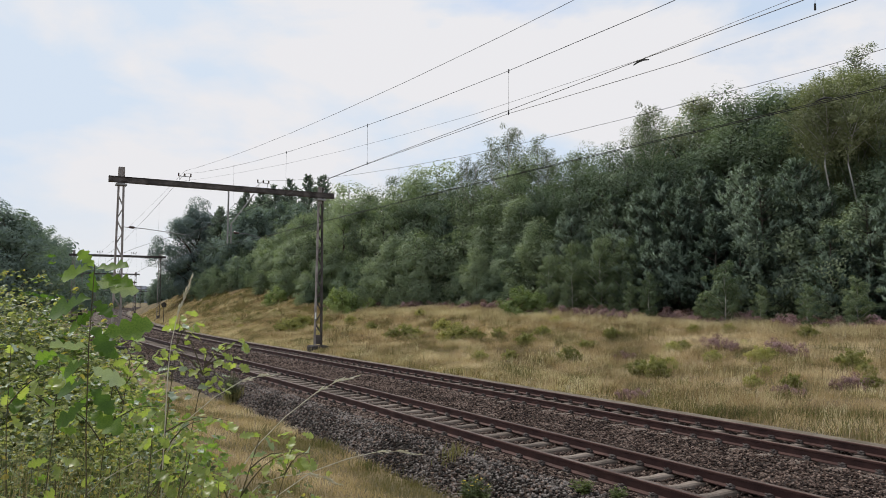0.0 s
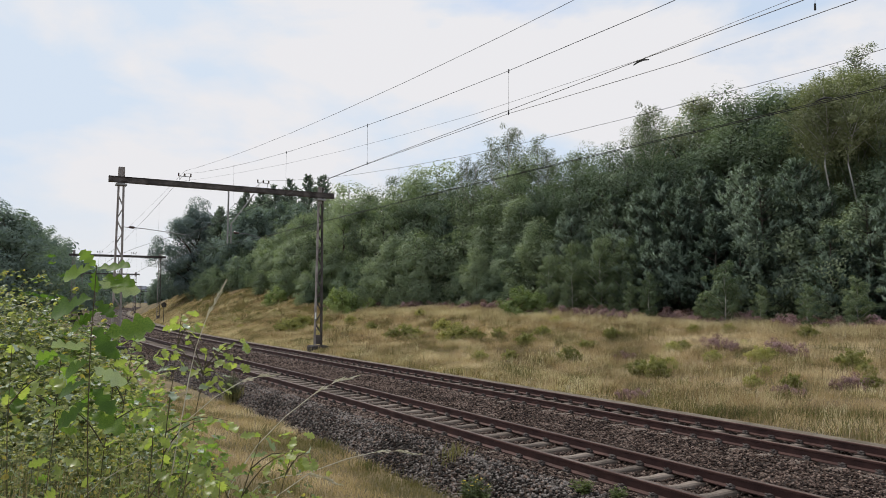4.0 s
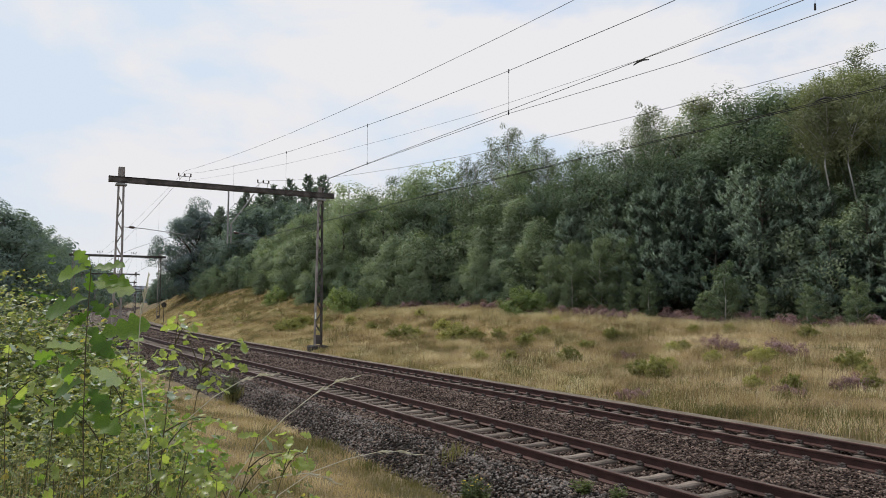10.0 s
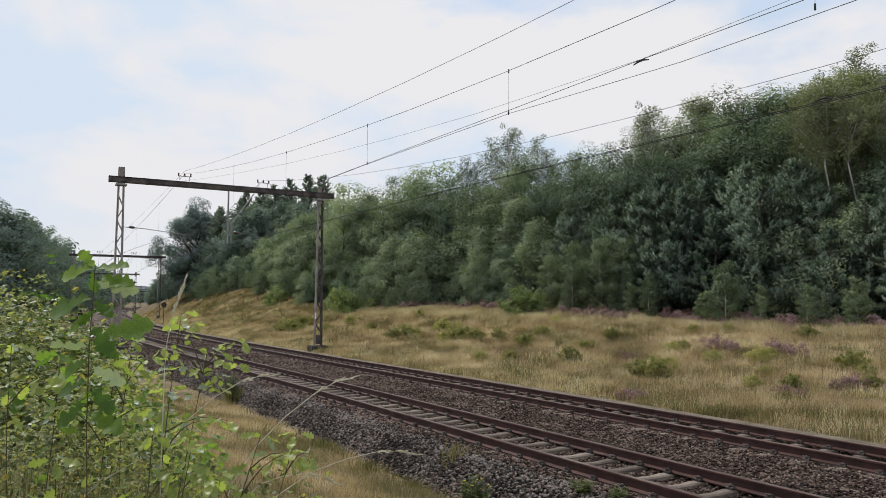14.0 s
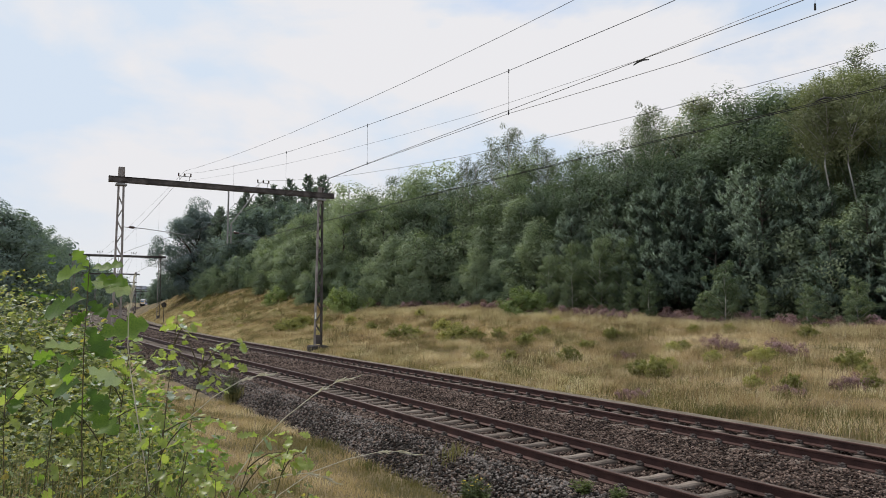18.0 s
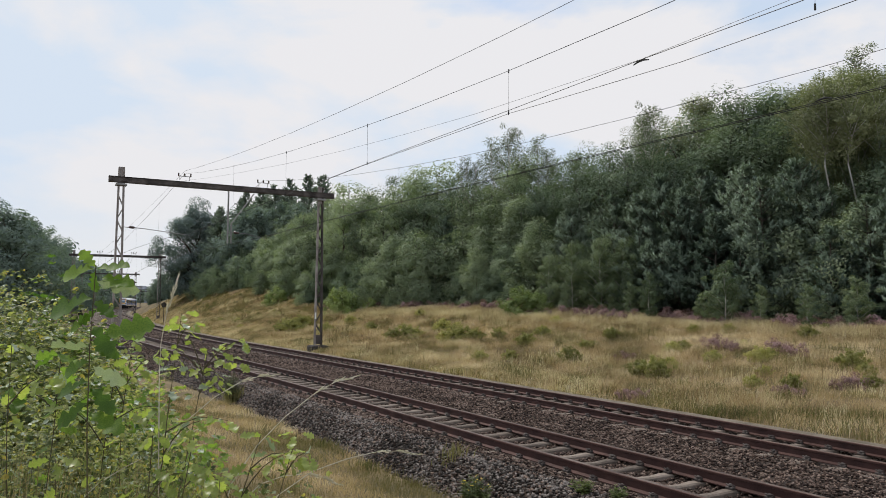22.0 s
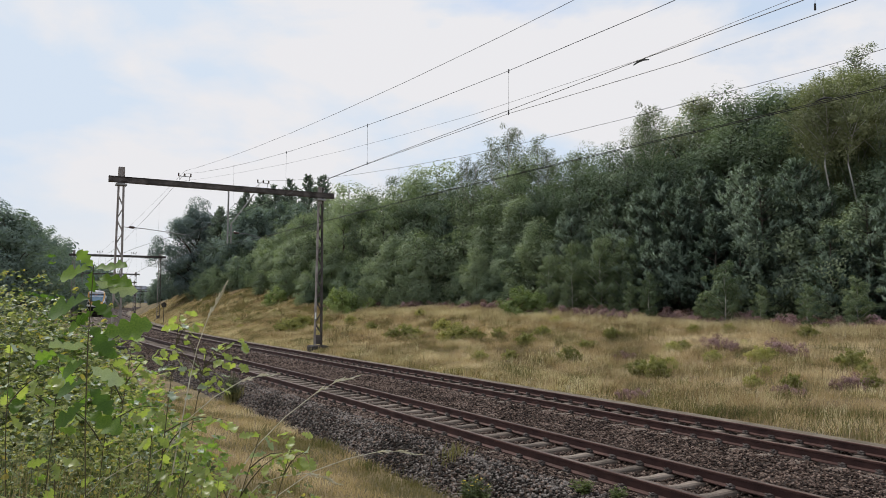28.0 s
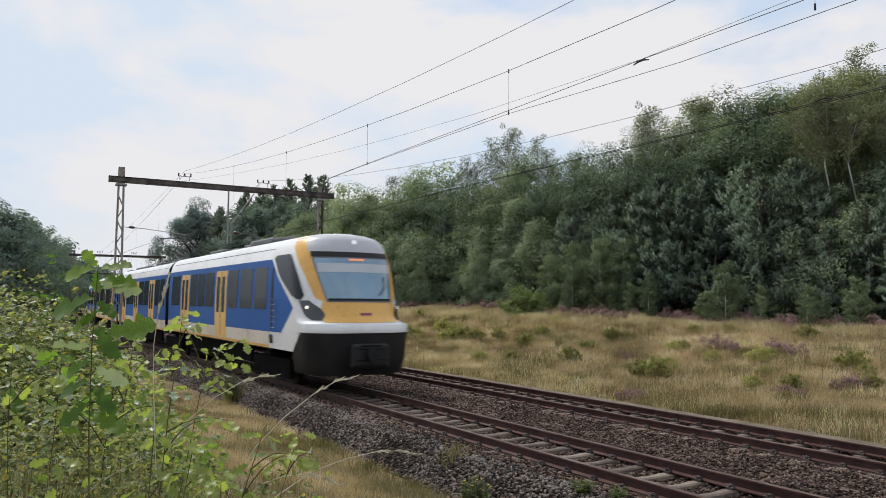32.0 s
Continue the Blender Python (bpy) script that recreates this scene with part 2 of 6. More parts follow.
def wave(a, b, f):
    return np.sin(a * f + 1.3 * np.sin(b * f * 0.7)) * np.sin(b * f * 1.1 + 0.8 * np.sin(a * f * 0.9 + 2))


def ground_z(s, o):
    s, o = np.broadcast_arrays(np.asarray(s, float), np.asarray(o, float))
    left = np.interp(-o, [2.3, 3.2, 4.0, 6.0, 8.5, 12, 20, 60, 600], [-0.55, -0.42, -0.3, 0.1, 0.62, 1.0, 1.3, 2.5, 3])
    eo, ez = edge_off(s), edge_z(s)
    q = np.clip((o - 6.7) / (eo - 6.7), 0, 1)
    right = -0.36 + (ez + 0.36) * (q ** 1.15) + np.clip(o - eo, 0, 40) * 0.05
    z = np.where(o < -2.3, left, np.where(o < 6.2, -0.6, right))
    bumpy = np.where(o < -2.6, 0.05, np.where(o > 7, 0.09, 0.0))
    return z + bumpy * wave(s, o, 0.9) + bumpy * 1.5 * wave(o, s, 0.23) * np.where(np.abs(o) > 9, 1, 0.3)


# ---- building helpers ----
class Shape:
    """Collects vertices and faces for one mesh."""

    def __init__(self):
        self.v, self.f = [], []

    def add(self, verts, faces):
        k = len(self.v)
        self.v += [tuple(p) for p in verts]
        self.f += [tuple(i + k for i in f) for f in faces]
        return self

    def box(self, c, size, m=None, bevel=0.0):
        a, b, d = (x / 2 for x in size)
        e = min(bevel, a * 0.9, b * 0.9, d * 0.9)
        if e <= 0:
            vs = [(x, y, z) for x in (-a, a) for y in (-b, b) for z in (-d, d)]
            fs = [(0, 1, 3, 2), (4, 6, 7, 5), (0, 4, 5, 1), (2, 3, 7, 6), (0, 2, 6, 4), (1, 5, 7, 3)]
        else:
            vs, fs = [], []
            ring = [(-a + e, -b), (a - e, -b), (a, -b + e), (a, b - e), (a - e, b), (-a + e, b), (-a, b - e), (-a, -b + e)]
            ins = [(-a + e, -b + e), (a - e, -b + e), (a - e, -b + e), (a - e, b - e), (a - e, b - e), (-a + e, b - e), (-a + e, b - e), (-a + e, -b + e)]
            vs = [(x, y, -d) for x, y in ins] + [(x, y, -d + e) for x, y in ring] + [(x, y, d - e) for x, y in ring] + [(x, y, d) for x, y in ins]
            fs = [(7, 5, 3, 1), (24 + 1, 24 + 3, 24 + 5, 24 + 7)]
            for r in range(3):
                for i in range(8):
                    j = (i + 1) % 8
                    q = (r * 8 + i, r * 8 + j, r * 8 + 8 + j, r * 8 + 8 + i)
                    fs.append(q)
        vs = [Vector(p) + Vector(c) for p in vs]
        if m is not None:
            vs = [m @ p for p in vs]
        return self.add(vs, fs)

    def tube(self, pts, r, n=6, caps=True):
        """A round bar along pts; r is one radius or one for each point."""
        pts = [Vector(p) for p in pts]
        rs = r if isinstance(r, (list, tuple)) else [r] * len(pts)
        vs, fs = [], []
        for i, p in enumerate(pts):
            d = (pts[min(i + 1, len(pts) - 1)] - pts[max(i - 1, 0)]).normalized()
            u = d.cross(Vector((0, 0, 1)))
            if u.length < 0.05:
                u = d.cross(Vector((1, 0, 0)))
            u.normalize()
            w = u.cross(d)
            for k in range(n):
                a = 2 * math.pi * k / n
                vs.append(p + (u * math.cos(a) + w * math.sin(a)) * rs[i])
        for i in range(len(pts) - 1):
            for k in range(n):
                j = (k + 1) % n
                fs.append((i * n + k, i * n + j, i * n + n + j, i * n + n + k))
        if caps:
            fs += [tuple(range(n))[::-1], tuple(range((len(pts) - 1) * n, len(pts) * n))]
        return self.add(vs, fs)

    def bar(self, p, q, w, t):
        """A flat bar from p to q, w wide across and t thick."""
        p, q = Vector(p), Vector(q)
        d = (q - p).normalized()
        u = d.cross(Vector((0, 1, 0)))
        if u.length < 0.1:
            u = d.cross(Vector((1, 0, 0)))
        u.normalize()
        v = u.cross(d)
        vs = [e + u * (a * w / 2) + v * (b * t / 2) for e in (p, q) for a, b in ((-1, -1), (1, -1), (1, 1), (-1, 1))]
        return self.add(vs, [(3, 2, 1, 0), (4, 5, 6, 7), (0, 1, 5, 4), (1, 2, 6, 5), (2, 3, 7, 6), (3, 0, 4, 7)])

    def sweep(self, profile, ss, o, z, closed=True):
        """A profile of (right, up) pairs drawn along the line at offset o and height z."""
        n = len(profile)
        rows = [along(ss, o + a, z + b) for a, b in profile]
        vs = np.stack(rows, 1).reshape(-1, 3).tolist()
        fs = []
        for i in range(len(ss) - 1):
            for k in range(n if closed else n - 1):
                j = (k + 1) % n
                fs.append((i * n + k, i * n + n + k, i * n + n + j, i * n + j))
        if closed:
            fs += [tuple(range(n)), tuple(range((len(ss) - 1) * n, len(ss) * n))[::-1]]
        return self.add(vs, fs)

    def mesh(self, name, mat, smooth=False):
        me = bpy.data.meshes.new(name)
        me.from_pydata(self.v, [], self.f)
        me.materials.append(mat)
        if smooth:
            me.polygons.foreach_set("use_smooth", [True] * len(me.polygons))
        me.update()
        return me

    def part(self, name, mat, parent=None, label="", m=None, smooth=False):
        ob = new(name, self.mesh(name, mat, smooth))
        if parent is not None:
            ob.parent = parent
        if m is not None:
            ob.matrix_basis = m
        if label:
            ob["label"] = label
        return ob


def array_mesh(name, verts, faces, mat, normals=None):
    """A mesh from arrays: verts (n, 3), faces (m, 3) or (m, 4); normals, one for each vertex, round off a crown's shading."""
    me = bpy.data.meshes.new(name)
    nf, k = faces.shape
    me.vertices.add(len(verts))
    me.vertices.foreach_set("co", np.ascontiguousarray(verts, np.float32).ravel())
    me.loops.add(nf * k)
    me.loops.foreach_set("vertex_index", np.ascontiguousarray(faces, np.int32).ravel())
    me.polygons.add(nf)
    me.polygons.foreach_set("loop_start", np.arange(0, nf * k, k, dtype=np.int32))
    me.update(calc_edges=True)
    me.materials.append(mat)
    if normals is not None:
        me.normals_split_custom_set_from_vertices(normals.tolist())
    return me


def unit(a):
    return a / (np.linalg.norm(a, axis=1)[:, None] + 1e-9)


def empty(name, m, label, category, group="", kind=""):
    ob = new(name)
    ob.matrix_basis = m
    return tagged(ob, label, category, group, kind)


rng = np.random.default_rng(7)

# ---- ground: one sheet to the horizon ----
ss = np.concatenate([np.linspace(-380, -40, 24), np.linspace(-36, 140, 245), np.linspace(146, 300, 40), np.linspace(320, 1390, 40)])
oo = np.concatenate([np.linspace(-900, -60, 16), np.linspace(-55, -14, 20), np.linspace(-13, -2.31, 24), [-2.25, 6.1, 6.2], np.linspace(6.7, 32, 40), np.linspace(34, 60, 12), np.linspace(70, 480, 16)])
S, O = np.meshgrid(ss, oo, indexing="ij")
gv = along(S, O, ground_z(S, O)).reshape(-1, 3)
ni, nj = S.shape
I, J = np.meshgrid(np.arange(ni - 1), np.arange(nj - 1), indexing="ij")
gf = np.stack([I * nj + J, I * nj + nj + J, I * nj + nj + J + 1, I * nj + J + 1], -1).reshape(-1, 4)[:, ::-1]
ground = new("ground", array_mesh("ground", gv, gf, M_GROUND))
ground.data.polygons.foreach_set("use_smooth", [True] * len(ground.data.polygons))
tagged(ground, "dry sandy turf rising from the railway to the wood", "ground", kind="structure")

# ---- ballast bed and stones ----
SFAR = np.concatenate([np.linspace(-30, 60, 91), np.linspace(62, 200, 70), np.linspace(206, 600, 66)])
bed = Shape().sweep([(-2.55, -0.62), (-2.25, -0.5), (-1.75, -0.17), (-1.3, -0.13), (-0.97, -0.15), (-0.62, -0.275), (0.62, -0.275), (0.97, -0.165), (1.3, -0.145), (2.05, -0.18), (2.7, -0.155), (3.15, -0.17), (3.4, -0.25), (3.6, -0.29), (4.6, -0.29), (5.3, -0.235), (5.75, -0.26), (6.2, -0.44), (6.45, -0.62)], SFAR, 0, 0, closed=False).part("ballast_bed", M_BALLAST, smooth=True)
tagged(bed, "crushed stone ballast bed under two railway tracks", "ballast", kind="structure")
path = Shape().sweep([(6.0, -0.5), (6.05, -0.31), (6.6, -0.29), (7.0, -0.36), (7.1, -0.5)], SFAR, 0, 0, closed=False).part("sandy_strip", M_SAND, smooth=True)
tagged(path, "narrow strip of pale sand beside the far rail", "path", kind="structure")


def bed_z(o):
    return np.interp(o, [-2.55, -2.25, -1.75, -1.3, -0.97, -0.62, 0.62, 0.97, 1.3, 2.05, 2.7, 3.15, 3.4, 3.6, 4.6, 5.3, 5.75, 6.2, 6.45], [-0.6, -0.5, -0.17, -0.13, -0.15, -0.275, -0.275, -0.165, -0.145, -0.18, -0.155, -0.17, -0.25, -0.29, -0.29, -0.235, -0.26, -0.44, -0.6])


def stones(name, s, o, size, mat, label):
    n = len(s)
    base = np.array([(1, 0, 0), (-1, 0, 0), (0, 1, 0), (0, -1, 0), (0, 0, 1), (0, 0, -1)], float)
    base = base[None] * (0.55 + 0.75 * rng.random((n, 6, 1))) + (rng.random((n, 6, 3)) - 0.5) * 0.8
    a = rng.random((n, 1)) * 6.28
    x, y = base[:, :, 0].copy(), base[:, :, 1].copy()
    base[:, :, 0], base[:, :, 1] = x * np.cos(a) - y * np.sin(a), x * np.sin(a) + y * np.cos(a)
    base *= size[:, None, None] * np.array([1.0, 0.85, 0.65])
    v = base + along(s, o, bed_z(o) + size * 0.25 + rng.random(n) * 0.02)[:, None, :]
    f = np.array([(0, 2, 4), (2, 1, 4), (1, 3, 4), (3, 0, 4), (2, 0, 5), (1, 2, 5), (3, 1, 5), (0, 3, 5)])
    f = (f[None] + (np.arange(n) * 6)[:, None, None]).reshape(-1, 3)
    return tagged(new(name, array_mesh(name, v.reshape(-1, 3), f, mat)), label, "ballast", kind="stuff")


CLIP_S0 = 16.588 % 0.6


def strip(n, s0, s1, o0, o1, power=1.0):
    """Random places in a stretch of the bed, clear of the sleepers' tops."""
    s, o = s0 + (s1 - s0) * rng.random(n) ** power, o0 + (o1 - o0) * rng.random(n)
    near = np.minimum(np.abs(o + 0.05), np.abs(o - SPACING))
    gap = np.abs((s - CLIP_S0 + 0.3) % 0.6 - 0.3)
    keep = (gap > 0.11) | (near > 0.9) | ((near > 0.84) & (rng.random(n) < 0.4))
    return s[keep], o[keep]


_s, _o = strip(88000, 5.5, 30, -2.55, 6.2)
stones("ballast_stones", _s, _o, 0.017 + 0.023 * rng.random(len(_s)), M_STONE, "brown crushed ballast stones around the sleepers")
_s, _o = strip(26000, 30, 75, -2.5, 6.2, 1.4)
stones("ballast_stones", _s, _o, 0.03 + 0.03 * rng.random(len(_s)), M_STONE, "brown crushed ballast stones farther along the line")
_s, _o = strip(30000, 5, 34, -2.65, -1.35)
stones("shoulder_stones", _s, _o, 0.019 + 0.025 * rng.random(len(_s)), M_STONE_G, "grey crushed stones on the ballast shoulder")

# ---- tracks ----
RAIL = [(-0.075, -0.172), (0.075, -0.172), (0.075, -0.158), (0.016, -0.135), (0.010, -0.045), (0.036, -0.036), (0.036, -0.008), (0.028, -0.001), (-0.028, -0.001), (-0.036, -0.008), (-0.036, -0.036), (-0.010, -0.045), (-0.016, -0.135), (-0.075, -0.158)]
S_RAIL = np.concatenate([np.linspace(-30, 80, 90), np.linspace(83, 300, 74), np.linspace(310, 620, 32)])


def sleeper_mesh():
    """A concrete sleeper, lower and narrower in its middle."""
    sh = Shape()
    xs = [-1.25, -1.22, -0.95, -0.5, -0.3, 0.3, 0.5, 0.95, 1.22, 1.25]
    top = [-0.04, 0, 0, -0.01, -0.03, -0.03, -0.01, 0, 0, -0.04]
    wid = [0.09, 0.10, 0.10, 0.085, 0.07, 0.07, 0.085, 0.10, 0.10, 0.09]
    vs, fs = [], []
    for x, t, w in zip(xs, top, wid):
        vs += [(x, -w - 0.02, -0.2), (x, -w, t - 0.02), (x, -w + 0.025, t), (x, w - 0.025, t), (x, w, t - 0.02), (x, w + 0.02, -0.2)]
    for i in range(len(xs) - 1):
        for k in range(5):
            fs.append((i * 6 + k, i * 6 + k + 1, i * 6 + 7 + k, i * 6 + 6 + k))
    e = (len(xs) - 1) * 6
    fs += [(5, 4, 3, 2, 1, 0), tuple(range(e, e + 6))]
    return sh.add(vs, fs).mesh("sleeper", M_SLEEPER)


def fastening_mesh():
    sh = Shape()
    for k in (-1, 1):
        sh.box((k * 0.105, 0, 0.018), (0.07, 0.13, 0.036), bevel=0.008)
        sh.tube([(k * 0.11, 0.0, 0.03), (k * 0.11, 0.0, 0.075)], 0.022, 6)
        sh.tube([(k * 0.07, -0.05, 0.04), (k * 0.12, -0.055, 0.062), (k * 0.14, 0.0, 0.05), (k * 0.12, 0.055, 0.062), (k * 0.07, 0.05, 0.04)], 0.011, 5)
    return sh.mesh("rail_fastening", M_MAST)


ME_SLEEPER, ME_FAST = sleeper_mesh(), fastening_mesh()


def railway(offset, name, label):
    t = empty(name, Matrix.Identity(4), label, "railway track", kind="structure")
    for k in (-1, 1):
        z = -k * CANT / 2
        Shape().sweep(RAIL, S_RAIL, offset + k * GAUGE / 2, z).part("rail", M_RAIL, t, "rust-brown steel rail")
        Shape().sweep([(-0.031, -0.004), (-0.027, 0.002), (0.027, 0.002), (0.031, -0.004)], S_RAIL, offset + k * GAUGE / 2, z, closed=False).part("rail_head", M_HEAD, t, "worn running surface of the rail")
    tilt = Matrix.Rotation(math.atan2(CANT, GAUGE), 4, "Y")
    for i in range(3, 190):
        s = CLIP_S0 + 0.6 * i + random.uniform(-0.015, 0.015)
        ob = new("sleeper", ME_SLEEPER)
        ob.parent = t
        ob.matrix_basis = on_line(s, offset, -0.172) @ tilt @ pose(random.uniform(-0.02, 0.02), 0, random.uniform(-0.006, 0.0), 0, 0, random.uniform(-0.5, 0.5))
        if s < 48:
            for k in (-1, 1):
                f = new("rail_fastening", ME_FAST)
                f.parent = ob
                f.matrix_basis = pose(k * GAUGE / 2, 0, 0)
    far = Shape()
    for i in range(190, 700):
        m = on_line(CLIP_S0 + 0.6 * i, offset, -0.25) @ tilt
        far.box((0, 0, 0), (2.5, 0.24, 0.15), m)
    tagged(far.part("far_sleepers", M_SLEEPER, t), kind="stuff")
    clips = Shape()
    for i in range(79, 190):
        for k in (-1, 1):
            m = on_line(CLIP_S0 + 0.6 * i, offset + k * GAUGE / 2, -0.172) @ tilt
            clips.box((-0.1, 0, 0.03), (0.09, 0.12, 0.06), m).box((0.1, 0, 0.03), (0.09, 0.12, 0.06), m)
    tagged(clips.part("far_rail_fastenings", M_MAST, t), kind="stuff")
    return t


railway(0.0, "railway_track", "near railway track with rusty rails on pale concrete sleepers")
railway(SPACING, "railway_track", "far railway track with dark rusty rails beside dry grass")

# ---- portals that carry the overhead line ----
BEAM_Z = 8.3


def lattice_mast(parent, o, base, top):
    """A tapering mast of two channels with zigzag lacing, on a concrete foot. Local x right, y along the line."""
    wb, wt, d = 0.44, 0.26, 0.17
    Shape().box((o, 0, base - 0.25), (1.0, 0.8, 0.7), bevel=0.05).part("mast_foot", M_CONC, parent, "dark concrete foot")

    def half_w(z):
        return (wb + (wt - wb) * (z - base) / (top - base)) / 2

    for k in (-1, 1):
        sh = Shape()
        p, q = Vector((o + k * wb / 2, 0, base)), Vector((o + k * wt / 2, 0, top))
        for y, w, t in ((0.0, 0.035, d * 0.8), (d * 0.4, 0.075, 0.016), (-d * 0.4, 0.075, 0.016)):
            e = Vector((-k * (0.03 if y else 0.0), y, 0))
            sh.bar(p + e, q + e, w, t)
        # left channels, and all of the left mast's, take the sunlit colour
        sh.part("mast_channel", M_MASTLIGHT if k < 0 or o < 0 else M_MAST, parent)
    zs, z = [], base + 0.7
    while z < top - 0.9:
        zs.append(z)
        z += 0.62
    for y in (-1, 1):
        for i in range(len(zs) - 1):
            k = 1 if i % 2 else -1
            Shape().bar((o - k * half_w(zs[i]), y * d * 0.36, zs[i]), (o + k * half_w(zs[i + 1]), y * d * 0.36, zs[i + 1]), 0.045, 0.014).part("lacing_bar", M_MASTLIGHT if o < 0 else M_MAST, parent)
    Shape().box((o, 0, base + 0.42), (wb + 0.02, d * 0.7, 0.5), bevel=0.01).part("base_plate", M_MAST, parent)
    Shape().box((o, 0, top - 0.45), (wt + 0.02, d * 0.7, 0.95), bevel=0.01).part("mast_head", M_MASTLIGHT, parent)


def insulator(parent, o, z):
    """Two upright insulators joined by a rod, on a small frame."""
    sh = Shape()
    for k in (-1, 1):
        sh.tube([(o + k * 0.24, 0, z), (o + k * 0.24, 0, z + 0.22)], 0.014, 6)
    sh.tube([(o - 0.32, 0, z + 0.22), (o + 0.32, 0, z + 0.22)], 0.018, 6)
    sh.part("insulator_frame", M_STEEL, parent)
    for dx in (-0.3, 0.0, 0.3):
        Shape().tube([(o + dx, 0, z + 0.22), (o + dx, 0, z + 0.25), (o + dx, 0, z + 0.29), (o + dx, 0, z + 0.33), (o + dx, 0, z + 0.38)], [0.025, 0.045, 0.03, 0.045, 0.025], 8).part("insulator", M_INSUL, parent)


def portal(s, label, left=-3.0, right=7.35, full=True):
    p = empty("catenary_portal", on_line(s, 0), label, "railway portal", "portals over the tracks")
    for o in (left, right):
        top = 8.9 if o < 0 else 8.75
        lattice_mast(p, o, 0.05 if o < 0 else -0.1, top)
    beam = Shape().box(((left + right) / 2 + 0.1, 0, BEAM_Z), (right - left + 1.35, 0.24, 0.23), bevel=0.02)
    for k in (-1, 1):
        beam.box(((left + right) / 2 + 0.1, 0, BEAM_Z + k * 0.13), (right - left + 1.35, 0.30, 0.026))
    beam.part("crossbeam", M_MAST, p, "long rust-stained box crossbeam")
    if abs(s - 40.58) < 0.1:
        Shape().box((right - 0.20, -0.095, 1.62), (0.08, 0.02, 0.36), bevel=0.004).part("mast_plate", M_PLATE, p, "small white enamel plate")
    for o in (left, right):
        Shape().box((o, 0, BEAM_Z - 0.26), (0.5, 0.42, 0.1), bevel=0.01).part("bracket", M_STEEL, p)
    for o in (0.0, SPACING):
        insulator(p, o, BEAM_Z + 0.2)
    # drop post between the tracks and the two registration arms
    Shape().tube([(2.25, 0, BEAM_Z - 0.18), (2.25, 0, 5.4)], 0.045, 8).part("drop_post", M_STEEL, p, "pale steel drop post")
    Shape().tube([(2.43, 0, 6.5), (2.43, 0, 5.4)], 0.04, 8).part("drop_post", M_STEEL, p)
    Shape().bar((3.6, 0, BEAM_Z - 0.2), (2.4, 0, 6.4), 0.05, 0.05).part("brace", M_STEEL, p)
    for a, b in ((left + 0.15, 0.35), (2.3, SPACING + 0.2)):
        Shape().tube([(a, 0, 5.98), (a + 0.9, 0, 5.95)], 0.02, 6).part("registration_arm", M_STEEL, p)
        Shape().tube([(a + 0.25, 0, 5.98), (a + 0.32, 0, 5.98), (a + 0.5, 0, 5.97), (a + 0.57, 0, 5.97)], [0.02, 0.06, 0.06, 0.02], 8).part("insulator", M_INSUL, p)
        Shape().tube([(a + 0.9, 0, 5.95), (b, 0, 5.72)], 0.018, 6).part("steady_arm", M_STEEL, p)
    return p


PORTALS = [-24.0, 40.58, 109.0, 177.0, 245.0, 313.0, 381.0, 449.0]
for i, s in enumerate(PORTALS):
    portal(s, "rust-brown lattice steel portal spanning both tracks" if i < 3 else "distant lattice steel portal spanning both tracks")

# ---- overhead wires ----


def wire(name, rows, r, label, n=5):
    sh = Shape()
    pts = along([a for a, b, c in rows], [b for a, b, c in rows], [c for a, b, c in rows]).tolist()
    sh.tube(pts, r * 0.72, n)
    return tagged(sh.part(name, M_WIRE), label, "wire")


def sag(s0, s1, z0, zm, n=16):
    """Rows of (s, height) of a wire that hangs to zm in the middle."""
    return [(s0 + (s1 - s0) * i / n, zm + (z0 - zm) * (2 * i / n - 1) ** 2) for i in range(n + 1)]


for a, b in zip(PORTALS, PORTALS[1:]):
    near = b < 45
    for o, zc, zm in ((0.0, 6.02, 6.82), (SPACING, 5.93, 6.60)):
        thick = 0.008 if near else 0.014
        if not (near and o == 0.0):
            for e in (-0.05, 0.05) if near else (0.0,):
                wire("contact_wire", [(s, o + e, 5.8 + (zc - 5.8) * (1 - (2 * i / 16 - 1) ** 2) * 1.3) for i, (s, z) in enumerate(sag(a, b, 5.8, zc))], 0.0105 if near else thick, "dark copper contact wire over the track")
        hang = sag(a, b, BEAM_Z + 0.55, zm)
        wire("messenger_wire", [(s, o, z) for s, z in hang], 0.0075 if near else 0.012, "dark steel messenger wire hanging between portals")
        if b < 120:
            first, gap = ((12.1, 6.4) if o == 0.0 else (11.2, 6.7)) if near else (a + 7.0, 9.0)
            for j in range(-5, 12):
                s = first + gap * j
                if not a + 3 < s < b - 3:
                    continue
                i = (s - a) / (b - a) * 16
                z = float(np.interp(s, [h[0] for h in hang], [h[1] for h in hang]))
                zc2 = 5.8 + (zc - 5.8) * (1 - (2 * i / 16 - 1) ** 2) * 1.3 if not (near and o == 0.0) else float(np.interp(s, [-24, 12, 18.7, 40.58], [5.8, 6.02, 6.0, 5.8]))
                d = Shape().tube([at(s, o, z), at(s, o, zc2)], 0.0028, 4).tube([at(s, o, z - 0.05), at(s, o, z + 0.03)], 0.012, 5).tube([at(s, o, zc2 - 0.03), at(s, o, zc2 + 0.05)], 0.014, 5)
                tagged(d.part("dropper", M_WIRE), "thin dropper between messenger and contact wire", "wire", "droppers")
    wire("feeder_wire", [(s, 0.0, z) for s, z in sag(a, b, BEAM_Z + 0.7, 7.58)], 0.007, "thin feeder wire above the near track")

